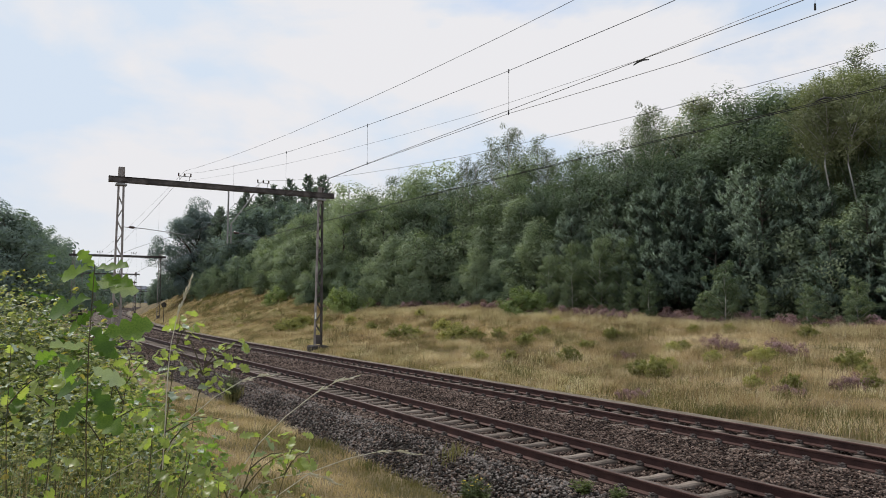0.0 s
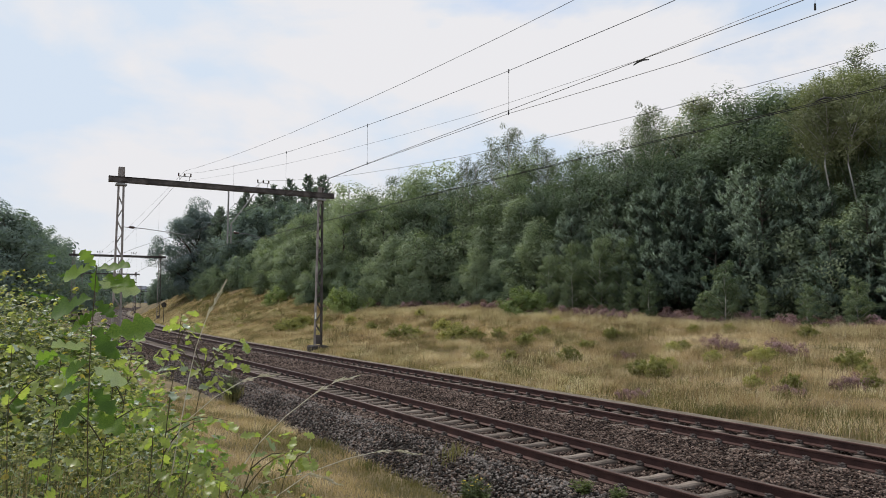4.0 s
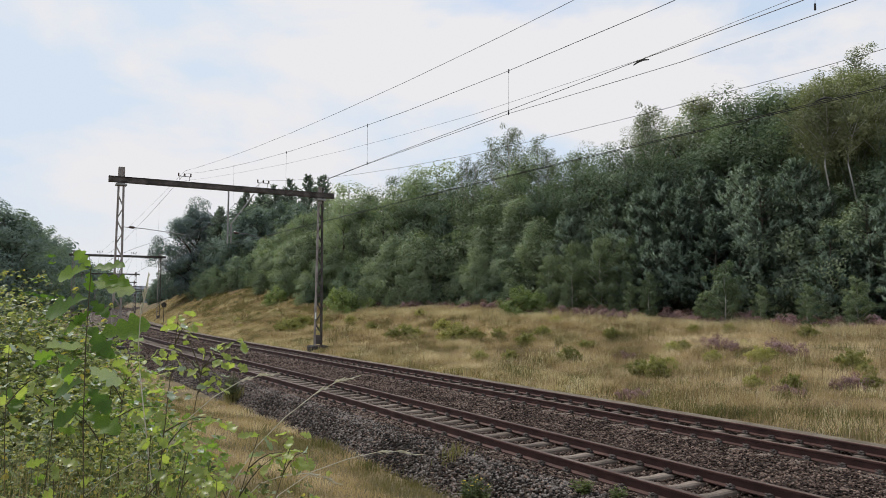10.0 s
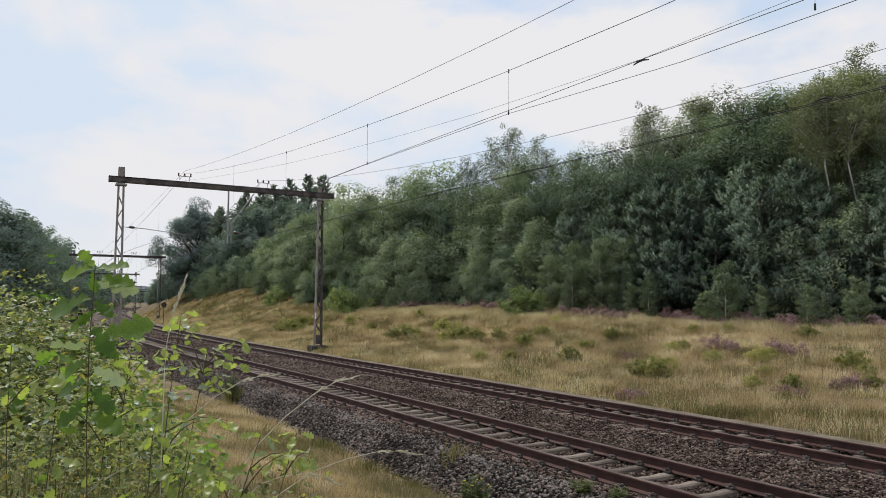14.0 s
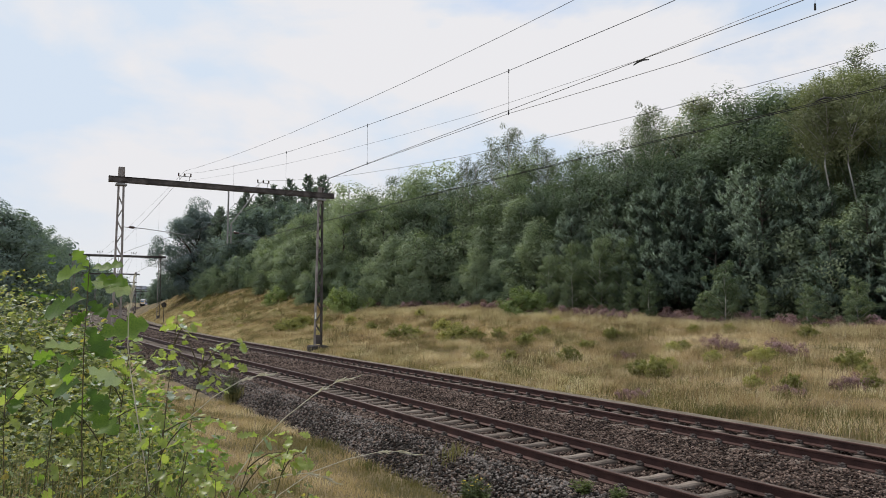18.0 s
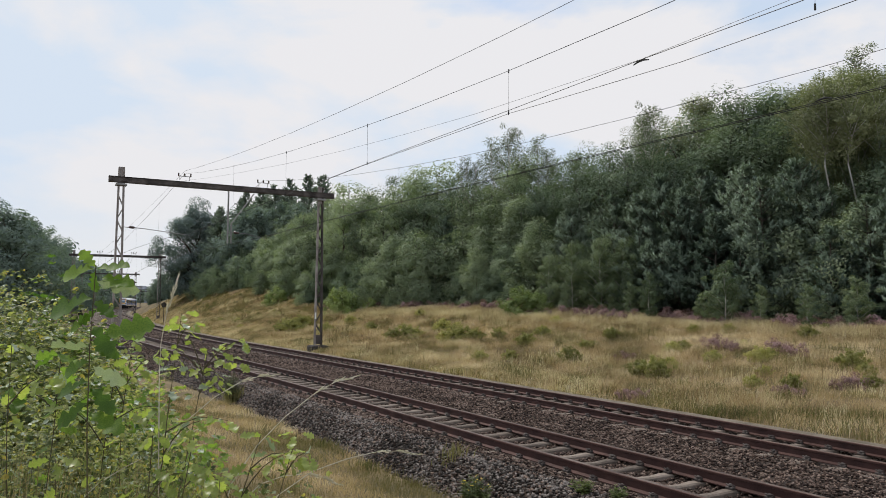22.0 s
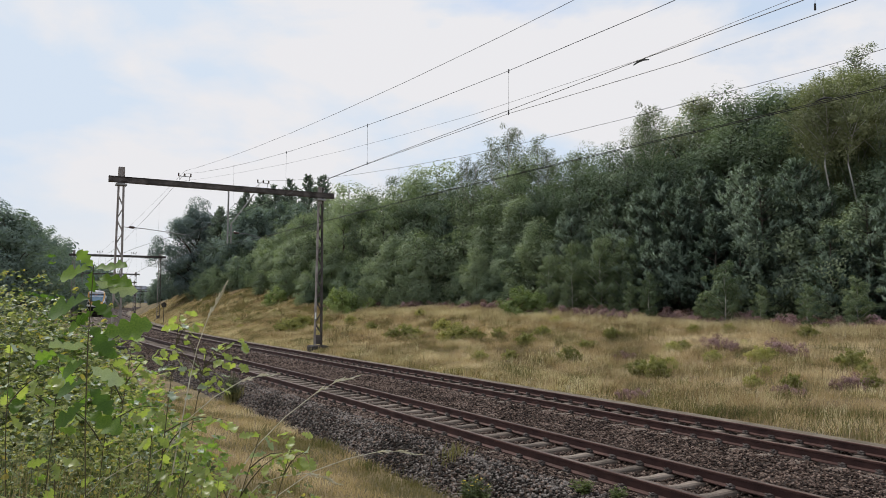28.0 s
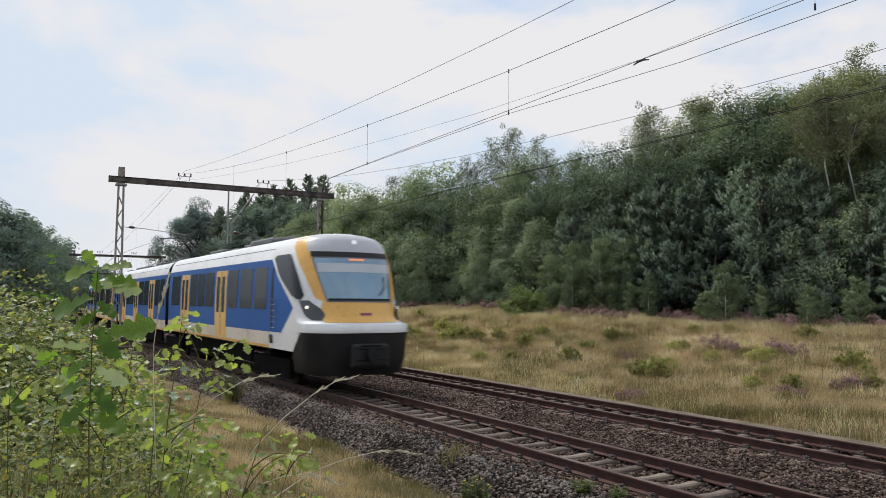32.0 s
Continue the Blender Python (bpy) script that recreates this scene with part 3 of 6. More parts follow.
wire("anchor_wire", [(40.58, 0, 8.5), (36, 0, 8.0), (30, 0, 7.42), (25, 0, 6.98), (20.2, 0, 6.62), (16.5, 0, 6.4), (13.3, 0, 6.25), (8.6, 0, 6.13), (4, 0, 6.24), (-2, 0, 6.6), (-12, 0, 7.4), (-24, 0, 8.5)], 0.0045, "thin anchor wire meeting the contact wire at a clamp")
for o, s, z in ((0.0, 8.6, 6.08), (SPACING, 8.3, 6.0)):
    cl = Shape().tube([at(s - 0.16, o, z), at(s - 0.05, o, z + 0.03), at(s + 0.05, o, z + 0.03), at(s + 0.16, o, z)], [0.009, 0.018, 0.018, 0.009], 7)
    tagged(cl.part("wire_clamp", M_WIRE), "dark clamp joining the wires above the track", "wire clamp")

wire("contact_wire", [(40.58, 0.35, 5.8), (34, 0.25, 5.88), (26, 0.12, 5.95), (18.7, 0.0, 6.0), (12, -0.12, 6.02), (8.25, -0.24, 6.02), (0, -0.27, 6.0), (-24, -0.3, 5.8)], 0.008, "dark copper contact wire over the track")
wire("contact_wire", [(40.58, 0.30, 5.8), (30, 0.15, 5.92), (18.7, 0.03, 6.0), (12, -0.02, 6.0), (10.15, 0.14, 6.0), (8.1, 0.30, 6.0), (5.3, 0.24, 6.0), (-24, 0.3, 5.8)], 0.0075, "dark copper contact wire over the track")

# ---- grass ----


def blades(name, s, o, height, width, lean, mat, label, z=None):
    """Many grass blades as one mesh: each a bent, tapering ribbon."""
    n = len(s)
    root = along(s, o, (ground_z(s, o) if z is None else z) - 0.02)
    a = rng.random(n) * 6.283
    b = rng.random(n) * 6.283
    side = np.stack([np.cos(b), np.sin(b), np.zeros(n)], -1) * (width / 2)[:, None]
    tilt = np.stack([np.cos(a), np.sin(a), np.zeros(n)], -1) * (height * lean * rng.random(n))[:, None]
    tilt[:, 0] += height * 0.08
    up = np.zeros((n, 3))
    up[:, 2] = height
    mid = root + up * 0.55 + tilt * 0.35
    tip = root + up * (1 - 0.25 * min(lean, 1.2)) + tilt
    v = np.stack([root - side, root + side, mid - side * 0.8, mid + side * 0.8, tip], 1)
    f = np.array([(0, 1, 3), (0, 3, 2), (2, 3, 4)])
    f = (f[None] + (np.arange(n) * 5)[:, None, None]).reshape(-1, 3)
    return tagged(new(name, array_mesh(name, v.reshape(-1, 3), f, mat)), label, "grass", kind="stuff")


def tufts(n_tufts, per, s0, s1, o_lo, o_hi, spread, power=1.0):
    s = s0 + (s1 - s0) * rng.random(n_tufts) ** power
    lo, hi = o_lo(s), o_hi(s)
    o = lo + (hi - lo) * rng.random(n_tufts)
    k = np.repeat(np.arange(n_tufts), per)
    r = rng.normal(size=(len(k), 2)) * spread
    size = np.repeat(0.7 + 0.6 * rng.random(n_tufts), per)
    return s[k] + r[:, 0], o[k] + r[:, 1], size


F_LO, F_HI = (lambda s: 6.82 + 0 * s), (lambda s: wood_off(s) + 1.2)


def patches(s, o, f=0.55):
    """Slow variation over the slope, about -1 to 1."""
    return 0.6 * wave(s, o * 1.5, f) + 0.5 * wave(o * 1.7 + 9, s + 4, f * 2.3)


for n_t, per, s0, s1, w, pw in ((10500, 20, 5, 34, 0.0055, 1.0), (6000, 16, 34, 70, 0.014, 1.2), (3400, 12, 70, 150, 0.03, 1.3)):
    s, o, size = tufts(n_t, per, s0, s1, F_LO, F_HI, 0.12, pw)
    n = len(s)
    blades("dry_grass", s, o, size * (0.20 + 0.22 * rng.random(n)) * (1 + 0.35 * patches(s, o)), w * (0.6 + 0.8 * rng.random(n)), 1.5, M_GRASS, "tall straw-coloured dry grass on the slope by the wood")
for n_t, s0, s1, w in ((5200, 4, 40, 0.007), (3000, 40, 90, 0.014)):
    s, o, size = tufts(n_t, 14, s0, s1, F_LO, F_HI, 0.13)
    keep = patches(s * 0.5, o * 1.5) > 0.10
    s, o, size = s[keep], o[keep], size[keep]
    n = len(s)
    blades("pale_grass", s, o, size * (0.30 + 0.26 * rng.random(n)), w * 1.1 * (0.6 + 0.8 * rng.random(n)), 0.8, M_PALE, "pale feathery grass in drifts on the slope")
    s, o, size = tufts(n_t * 2, 14, s0, s1, F_LO, F_HI, 0.16)
    keep = (patches(s * 0.6, o * 1.6, 0.5) > 0.12) & (rng.random(len(s)) < 0.4)
    s, o, size = s[keep], o[keep], size[keep]
    n = len(s)
    blades("brown_grass", s, o, size * (0.30 + 0.24 * rng.random(n)), w * (0.7 + 0.9 * rng.random(n)), 0.8, M_BROWN, "reddish brown dry grass in drifts on the slope")
    s, o, size = tufts(n_t, 12, s0, s1, F_LO, F_HI, 0.14)
    keep = (patches(s, o) < -0.22) | ((o < 8.6) & (patches(s, o) < 0.1))
    s, o, size = s[keep], o[keep], size[keep]
    n = len(s)
    blades("green_grass", s, o, size * (0.24 + 0.22 * rng.random(n)), w * 1.5 * (0.6 + 0.8 * rng.random(n)), 0.7, M_GREEN_GRASS, "green grass among the dry grass")
for n_t, s0, s1, w in ((5600, 18, 60, 0.013), (6400, 60, 125, 0.032)):
    s, o, size = tufts(n_t, 12, s0, s1, lambda s: 6.95 + 0 * s, lambda s: np.interp(s, [50, 75], [9.6, 11.0]), 0.16)
    n = len(s)
    blades("pale_grass", s, o, size * (0.12 + 0.18 * rng.random(n)), w * (0.7 + 0.8 * rng.random(n)), 1.1, M_PALE, "short bleached grass along the sandy strip")
s, o, size = tufts(3600, 12, 55, 125, lambda s: 10.0 + 0 * s, lambda s: wood_off(s) + 2.0, 0.2)
keep = patches(s * 0.6, o) < 0.15
s, o, size = s[keep], o[keep], size[keep]
n = len(s)
blades("green_grass", s, o, size * (0.28 + 0.2 * rng.random(n)), 0.024 * (0.6 + 0.8 * rng.random(n)), 0.8, M_GREEN_GRASS, "olive green grass on the upper bank")
s, o, size = tufts(3600, 14, 6, 60, lambda s: wood_off(s) - 3.0, lambda s: wood_off(s) + 0.3, 0.14)
n = len(s)
blades("pale_grass", s, o, size * (0.36 + 0.24 * rng.random(n)), 0.012 * (0.6 + 0.8 * rng.random(n)), 0.8, M_PALE, "pale feathery grass along the foot of the wood")
s, o, size = tufts(2600, 14, 3, 26, lambda s: 7.05 + 0 * s, lambda s: 9.4 + 0.12 * (26 - s), 0.14)
keep = patches(s * 0.7, o, 0.6) < -0.05
s, o, size = s[keep], o[keep], size[keep]
n = len(s)
blades("green_grass", s, o, size * (0.16 + 0.2 * rng.random(n)), 0.010 * (0.6 + 0.8 * rng.random(n)), 0.8, M_GREEN_GRASS, "green grass along the track's far side")
# loose seed heads that stand over the grass like a haze
for n_h, s0, s1, size in ((62000, 6, 32, 0.020), (26000, 32, 60, 0.036), (16000, 60, 122, 0.060)):
    s = s0 + (s1 - s0) * rng.random(n_h)
    o = 7.1 + (wood_off(s) + 0.4 - 7.1) * rng.random(n_h)
    keep = patches(s * 0.55, o * 1.3, 0.6) > -0.12
    s, o = s[keep], o[keep]
    n = len(s)
    c = along(s, o, ground_z(s, o) + 0.20 + 0.26 * rng.random(n))
    d, e = unit(rng.normal(size=(n, 3)) + np.array([0, 0, 0.8])) * size, unit(rng.normal(size=(n, 3))) * size * 0.3
    v = np.stack([c - d, c + e, c + d, c - e], 1).reshape(-1, 3)
    f = (np.array([(0, 1, 2), (0, 2, 3)])[None] + (np.arange(n) * 4)[:, None, None]).reshape(-1, 3)
    tagged(new("grass_seed_heads", array_mesh("grass_seed_heads", v, f, M_HEADS)), "reddish seed heads above the dry grass", "grass", kind="stuff")
for n_t, s0, s1, pw, w in ((1500, 2, 60, 1.5, 0.008), (4200, 4, 22, 1.0, 0.006)):
    s, o, size = tufts(n_t, 13, s0, s1, lambda s: -7.5 + 0 * s, lambda s: -2.4 + 0 * s, 0.09, pw)
    n = len(s)
    blades("verge_grass", s, o, size * (0.07 + 0.17 * rng.random(n)), w * (0.6 + 0.8 * rng.random(n)), 1.1, M_GRASS, "short dry grass on the near verge")
    s, o, size = tufts(n_t // 2, 12, s0, s1, lambda s: -7.5 + 0 * s, lambda s: -2.4 + 0 * s, 0.10, pw)
    keep = patches(s, o, 0.8) < -0.05
    s, o, size = s[keep], o[keep], size[keep]
    n = len(s)
    blades("green_grass", s, o, size * (0.07 + 0.15 * rng.random(n)), w * (0.6 + 0.8 * rng.random(n)), 0.9, M_GREEN_GRASS, "short green grass on the near verge")

# ---- trees and shrubs ----


def leaf_cloud(centres, radii, axis, per, size, flat=0.75, droop=0.0, seed=0, slim=0.75):
    """Leaves as small folded diamonds on sprays, the sprays round an upright axis. Returns vertices, triangles and normals."""
    r = np.random.default_rng(seed)
    c = np.repeat(np.asarray(centres, float), per, 0)
    rad = np.repeat(np.asarray(radii, float), per)
    out = np.repeat(unit(np.asarray(axis, float)), per, 0)
    n = len(c)
    d = unit(r.normal(size=(n, 3)) + out * 0.25)
    p = c + d * (rad * (0.45 + 0.62 * r.random(n) ** 0.8))[:, None] * np.array([1, 1, flat])
    nrm = unit(d * 0.7 + out * 0.6 + np.array([0, 0, 0.55]) + r.normal(size=(n, 3)) * 0.5)
    ax = unit(np.cross(nrm, r.normal(size=(n, 3)) + np.array([0, 0, droop * 0.3])))
    nn = np.cross(nrm, ax)
    sz = size * (0.6 + 0.8 * r.random(n))[:, None]
    v = np.stack([p - ax * sz * 0.5, p + nn * sz * slim * 0.5, p + ax * sz * 0.5, p - nn * sz * slim * 0.5], 1).reshape(-1, 3)
    f = np.array([(2, 1, 0), (3, 2, 0)])
    f = (f[None] + (np.arange(n) * 4)[:, None, None]).reshape(-1, 3)
    soft = unit(d * 0.5 + out * 0.45 + nrm * 0.9 + np.array([0, 0, 0.2]))
    return v, f, np.repeat(soft, 4, 0)


def make_tree(name, h, crown_r, crown_base, mat, bark, label, seed, clumps=55, per=90, size=0.2, shape="round", trunk_r=0.13, droop=0.0, flat=0.85, lean=0.0, clump_r=0.0):
    """A tapered trunk whose limbs reach to the crown's uneven edge; each limb carries a few leafy sprays."""
    r = random.Random(seed)
    t = empty(name, Matrix.Identity(4), label, "shrub" if h < 3.2 else "tree", "trees of the wood" if h >= 3.2 else "shrubs")
    bend = [Vector((r.uniform(-1, 1), r.uniform(-1, 1), 0)) * 0.03 * h for _ in range(4)]
    spine = [Vector((0, 0, -0.3))]
    for i in range(1, 7):
        q = i / 6
        spine.append(Vector((lean * h * q, 0, h * 0.95 * q)) + bend[i % 4] * q)
    sh = Shape().tube(spine, [trunk_r * (1.25 if i == 0 else 1 - 0.9 * i / 6) for i in range(7)], 7)
    cs, rs, ax, limbs = [], [], [], Shape()
    cr = clump_r or crown_r * 0.3
    count = max(6, clumps // 4)
    lobes = [(r.uniform(0, 6.283), r.random(), r.uniform(-0.30, 0.26)) for _ in range(7)]
    for i in range(count):
        q = (i + 0.6 * r.random()) / count
        if shape == "round":
            w = crown_r * math.sin(math.pi * min(1, 0.16 + 0.84 * q) ** 0.85) ** 0.55 * (1.05 - 0.25 * q)
        elif shape == "cone":
            w = crown_r * (1 - q) ** 0.8 + 0.15
        else:
            w = crown_r * (0.5 + 0.5 * math.sin(3.0 * q)) * (1.1 - 0.45 * q) * min(1.0, 4 * (1 - q) + 0.2)
        a = 2.4 * i + r.uniform(-0.5, 0.5)
        for b, g, k in lobes:
            w *= 1 + k * max(0.0, math.cos(a - b)) ** 3 * max(0.0, 1 - 3 * abs(q - g))
        w *= r.uniform(0.78, 1.08)
        z = crown_base + (h - cr * 0.5 - crown_base) * q
        tip = Vector((math.cos(a) * w + lean * h * q, math.sin(a) * w, z + r.uniform(-0.03, 0.03) * h))
        z0 = max(crown_base * 0.5, z - (0.35 + 0.5 * q) * w - 0.05 * h)
        k = max(0, min(5, int(6 * z0 / (h * 0.95))))
        root = spine[k].lerp(spine[k + 1], min(1.0, max(0.0, 6 * z0 / (h * 0.95) - k)))
        elbow = root.lerp(tip, 0.5) + Vector((0, 0, 0.08 * w))
        limbs.tube([root, elbow, tip], [trunk_r * (0.46 - 0.05 * k), trunk_r * 0.2, trunk_r * 0.05], 5, caps=False)
        for u in (0.30, 0.56, 0.80, 1.0):
            p = root.lerp(elbow, u * 2) if u < 0.5 else elbow.lerp(tip, u * 2 - 1)
            c = p + Vector((r.gauss(0, 1), r.gauss(0, 1), r.gauss(0, 1) - 0.3 * droop)) * cr * 0.45
            cs.append(c)
            rs.append(cr * (1.2 - 0.45 * u) * r.uniform(0.7, 1.25))
            ax.append(Vector((c.x - lean * h * q, c.y, 0)) / crown_r + Vector((0, 0, 1.3 * (q - 0.35))))
    sh.part("trunk", bark, t, smooth=True)
    tagged(limbs.part("branchwork", bark, t, smooth=True), kind="stuff")
    v, f, nv = leaf_cloud(cs, rs, ax, per, size, flat, droop, seed)
    crown = new("crown", array_mesh("crown", v, f, mat, nv))
    crown.parent = t
    return t


def make_pine(name, h, base_r, label, seed, mat, bark, dens=1.0, wide=1.0, taper=0.75):
    """A young pine: whorls of upswept branches with bunches of long needles."""
    r = random.Random(seed)
    q = np.random.default_rng(seed)
    t = empty(name, Matrix.Identity(4), label, "tree", "trees of the wood")
    sh = Shape().tube([(0, 0, -0.3), (0, 0, h * 0.5), (0.02 * h, 0, h)], [0.02 * h, 0.012 * h, 0.01], 7)
    tip, axis, limbs = [], [], Shape()
    z = 0.35
    while z < h - 0.1:
        f = 1 - z / h
        reach = base_r * (f ** taper) + 0.12
        for k in range(r.randint(6, 8)):
            a = r.uniform(0, 6.283)
            d = Vector((math.cos(a), math.sin(a), 0.28 + 0.5 * (1 - f)))
            p0, p1 = Vector((0, 0, z)), Vector((0, 0, z)) + d * reach * r.uniform(0.75, 1.1)
            limbs.tube([p0, p0.lerp(p1, 0.6) - Vector((0, 0, 0.06 * reach)), p1], [0.018 + 0.012 * f, 0.014, 0.006], 4, caps=False)
            m = max(3, int(reach * 5.5))
            for i in range(m):
                e = p0.lerp(p1, 0.25 + 0.75 * (i + r.random()) / m)
                tip.append(e + Vector((r.uniform(-1, 1), r.uniform(-1, 1), r.uniform(-0.5, 0.7))) * 0.16 * reach ** 0.5)
                axis.append((d + Vector((r.uniform(-0.7, 0.7), r.uniform(-0.7, 0.7), r.uniform(0, 0.8)))).normalized())
        z += r.uniform(0.32, 0.5) * (0.6 + 0.4 * f) * (h / 6) ** 0.5
    sh.part("trunk", bark, t, smooth=True)
    tagged(limbs.part("branchwork", bark, t, smooth=True), kind="stuff")
    per = int(18 * dens)
    c = np.repeat(np.array(tip), per, 0)
    ax = np.repeat(np.array(axis), per, 0)
    n = len(c)
    d = q.normal(size=(n, 3)) * 0.75 + ax
    d /= np.linalg.norm(d, axis=1)[:, None]
    c = c + ax * (q.random((n, 1)) - 0.5) * 0.3
    side = np.cross(d, q.normal(size=(n, 3)))
    side /= np.linalg.norm(side, axis=1)[:, None]
    ln = 0.17 * wide **0.5 * (0.7 + 0.6 * q.random((n, 1)))
    soft = unit(c * np.array([1, 1, 0]) / base_r + d * 0.6 + np.array([0, 0, 0.45]))
    side *= np.sign((np.cross(side, d) * soft).sum(1))[:, None]
    v = np.stack([c - side * 0.017 * wide, c + side * 0.017 * wide, c + d * ln], 1).reshape(-1, 3)
    crown = new("crown", array_mesh("crown", v, np.arange(n * 3).reshape(-1, 3), mat, np.repeat(soft, 3, 0)))
    crown.parent = t
    return t


def plant(proto, s, o, scale=1.0, turn=None, sink=0.05):
    """A copy of a prototype on the ground."""
    m = Matrix.Translation(at(s, o, float(ground_z(s, o)) - sink)) @ Matrix.Rotation(random.uniform(0, 6.28) if turn is None else turn, 4, "Z")
    ob = copy_thing(proto, m)
    ob.scale = (scale * random.uniform(0.93, 1.07), scale * random.uniform(0.93, 1.07), scale)
    return ob


def wipe(proto):
    for o in (*proto.children_recursive, proto):
        bpy.data.objects.remove(o)


OAKS = [make_tree("oak_tree", 12.0, 3.6, 1.4, M_OAK, M_BARK, "tall dark green oak in the mixed wood", 11, 96, 270, 0.122, trunk_r=0.19, clump_r=1.2),
        make_tree("oak_tree", 12.0, 3.5, 1.4, M_OAK, M_BARK, "tall dark green oak in the mixed wood", 13, 104, 260, 0.12, trunk_r=0.19, clump_r=1.1)]
BROADS = [make_tree("broadleaf_tree", 12.0, 3.4, 1.4, M_BROAD, M_BARK, "tall green broadleaf tree in the mixed wood", 12, 108, 250, 0.118, "round", 0.18, clump_r=1.1),
          make_tree("broadleaf_tree", 12.0, 3.1, 1.6, M_BROAD, M_BARK, "tall green broadleaf tree in the mixed wood", 14, 108, 250, 0.118, "tall", 0.18, clump_r=1.1)]
BIRCHES = [make_tree("birch_tree", 12.5, 2.7, 3.8, M_BIRCHLEAF, M_BIRCH, "slender birch with pale bark and thin foliage", 21, 190, 95, 0.085, "tall", 0.12, 0.9, 1.1, 0.03, 0.5),
           make_tree("birch_tree", 12.5, 2.4, 3.4, M_BIRCHLEAF, M_BIRCH, "slender birch with pale bark and thin foliage", 22, 180, 95, 0.085, "tall", 0.11, 0.9, 1.1, -0.04, 0.5)]
FAR_OAKS = [make_tree("oak_tree", 12.0, 3.6, 1.4, M_OAK, M_BARK, "tall dark green oak in the mixed wood", 15, 100, 125, 0.18, trunk_r=0.19, clump_r=1.15)]
FAR_BROADS = [make_tree("broadleaf_tree", 12.0, 3.4, 1.4, M_BROAD, M_BARK, "tall green broadleaf tree in the mixed wood", 16, 108, 115, 0.18, "round", 0.18, clump_r=1.1),
              make_tree("broadleaf_tree", 12.0, 3.1, 1.6, M_BROAD, M_BARK, "tall green broadleaf tree in the mixed wood", 17, 108, 115, 0.18, "tall", 0.18, clump_r=1.1)]
FAR_YOUNG = [make_tree("young_oak", 5.6, 2.3, 0.15, M_BROAD, M_BARK, "bushy young oak at the edge of the wood", 45, 88, 140, 0.135, trunk_r=0.08, clump_r=0.8),
             make_tree("young_oak", 5.6, 2.2, 0.15, M_OAK, M_BARK, "dark bushy young oak at the edge of the wood", 46, 84, 140, 0.135, trunk_r=0.08, clump_r=0.78)]
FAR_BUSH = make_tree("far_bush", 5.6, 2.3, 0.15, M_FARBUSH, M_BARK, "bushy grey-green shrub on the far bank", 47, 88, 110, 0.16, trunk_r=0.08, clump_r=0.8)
OLIVES = [make_tree("birch_tree", 12.5, 3.1, 2.6, M_OLIVE, M_BIRCH, "full-crowned birch with yellowing olive foliage", 23, 220, 260, 0.082, "tall", 0.13, 0.7, 0.9, 0.02, 0.72)]
PINES = [make_pine("pine_tree", 6.4, 2.4, "young blue-green pine at the edge of the wood", 31, M_PINE, M_BARK, 1.7, 1.1),
         make_pine("pine_tree", 5.4, 1.9, "young blue-green pine at the edge of the wood", 32, M_PINE, M_BARK, 1.7, 1.1)]
WHITE_BIRCH = make_tree("birch_tree", 13.0, 2.0, 9.6, M_OLIVE, M_BIRCH, "tall birch with a bare white stem and a high crown", 24, 80, 110, 0.09, "tall", 0.095, 0.6, 1.0, 0.07, 0.5)
SMALLBIRCH = make_tree("young_birch", 4.2, 1.3, 0.5, M_YBIRCH, M_BIRCH, "bright green young birch with slim pale stems", 44, 84, 110, 0.075, "tall", 0.035, 0.3, 0.8, clump_r=0.36)
YOUNG = [make_tree("young_oak", 5.6, 2.3, 0.15, M_BROAD, M_BARK, "bushy young oak at the edge of the wood", 41, 92, 270, 0.092, trunk_r=0.08, clump_r=0.78),
         make_tree("young_birch", 5.4, 1.7, 0.4, M_YBIRCH, M_BIRCH, "young birch with small leaves at the wood's edge", 42, 100, 180, 0.07, "tall", 0.05, 0.4, 0.9, clump_r=0.5),
         make_tree("young_oak", 5.6, 2.2, 0.15, M_OAK, M_BARK, "dark bushy young oak at the edge of the wood", 43, 88, 270, 0.092, trunk_r=0.08, clump_r=0.76)]
SHRUBS = [make_tree("shrub", 1.7, 1.0, 0.1, M_SHRUB, M_BARK, "bright green shrub on the grassy slope", 51, 44, 90, 0.085, trunk_r=0.03, clump_r=0.3),
          make_tree("shrub", 0.75, 0.75, 0.08, M_LOW, M_BARK, "low green bush in the dry grass", 52, 88, 60, 0.055, trunk_r=0.012, clump_r=0.15)]
HEATHER = make_tree("heather_clump", 0.55, 0.6, 0.03, M_HEATH, M_BARK, "purple flowering heather in the grass", 53, 22, 90, 0.05, trunk_r=0.012)
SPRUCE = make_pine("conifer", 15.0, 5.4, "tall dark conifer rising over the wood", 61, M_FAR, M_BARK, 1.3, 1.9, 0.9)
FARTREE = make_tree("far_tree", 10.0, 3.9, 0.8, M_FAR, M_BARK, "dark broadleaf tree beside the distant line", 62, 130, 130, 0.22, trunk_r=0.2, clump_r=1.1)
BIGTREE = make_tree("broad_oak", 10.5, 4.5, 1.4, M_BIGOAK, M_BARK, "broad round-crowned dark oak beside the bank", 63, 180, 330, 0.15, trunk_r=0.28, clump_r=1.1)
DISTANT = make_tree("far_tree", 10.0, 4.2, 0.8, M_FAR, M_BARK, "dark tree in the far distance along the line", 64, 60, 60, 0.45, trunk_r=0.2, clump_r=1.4)

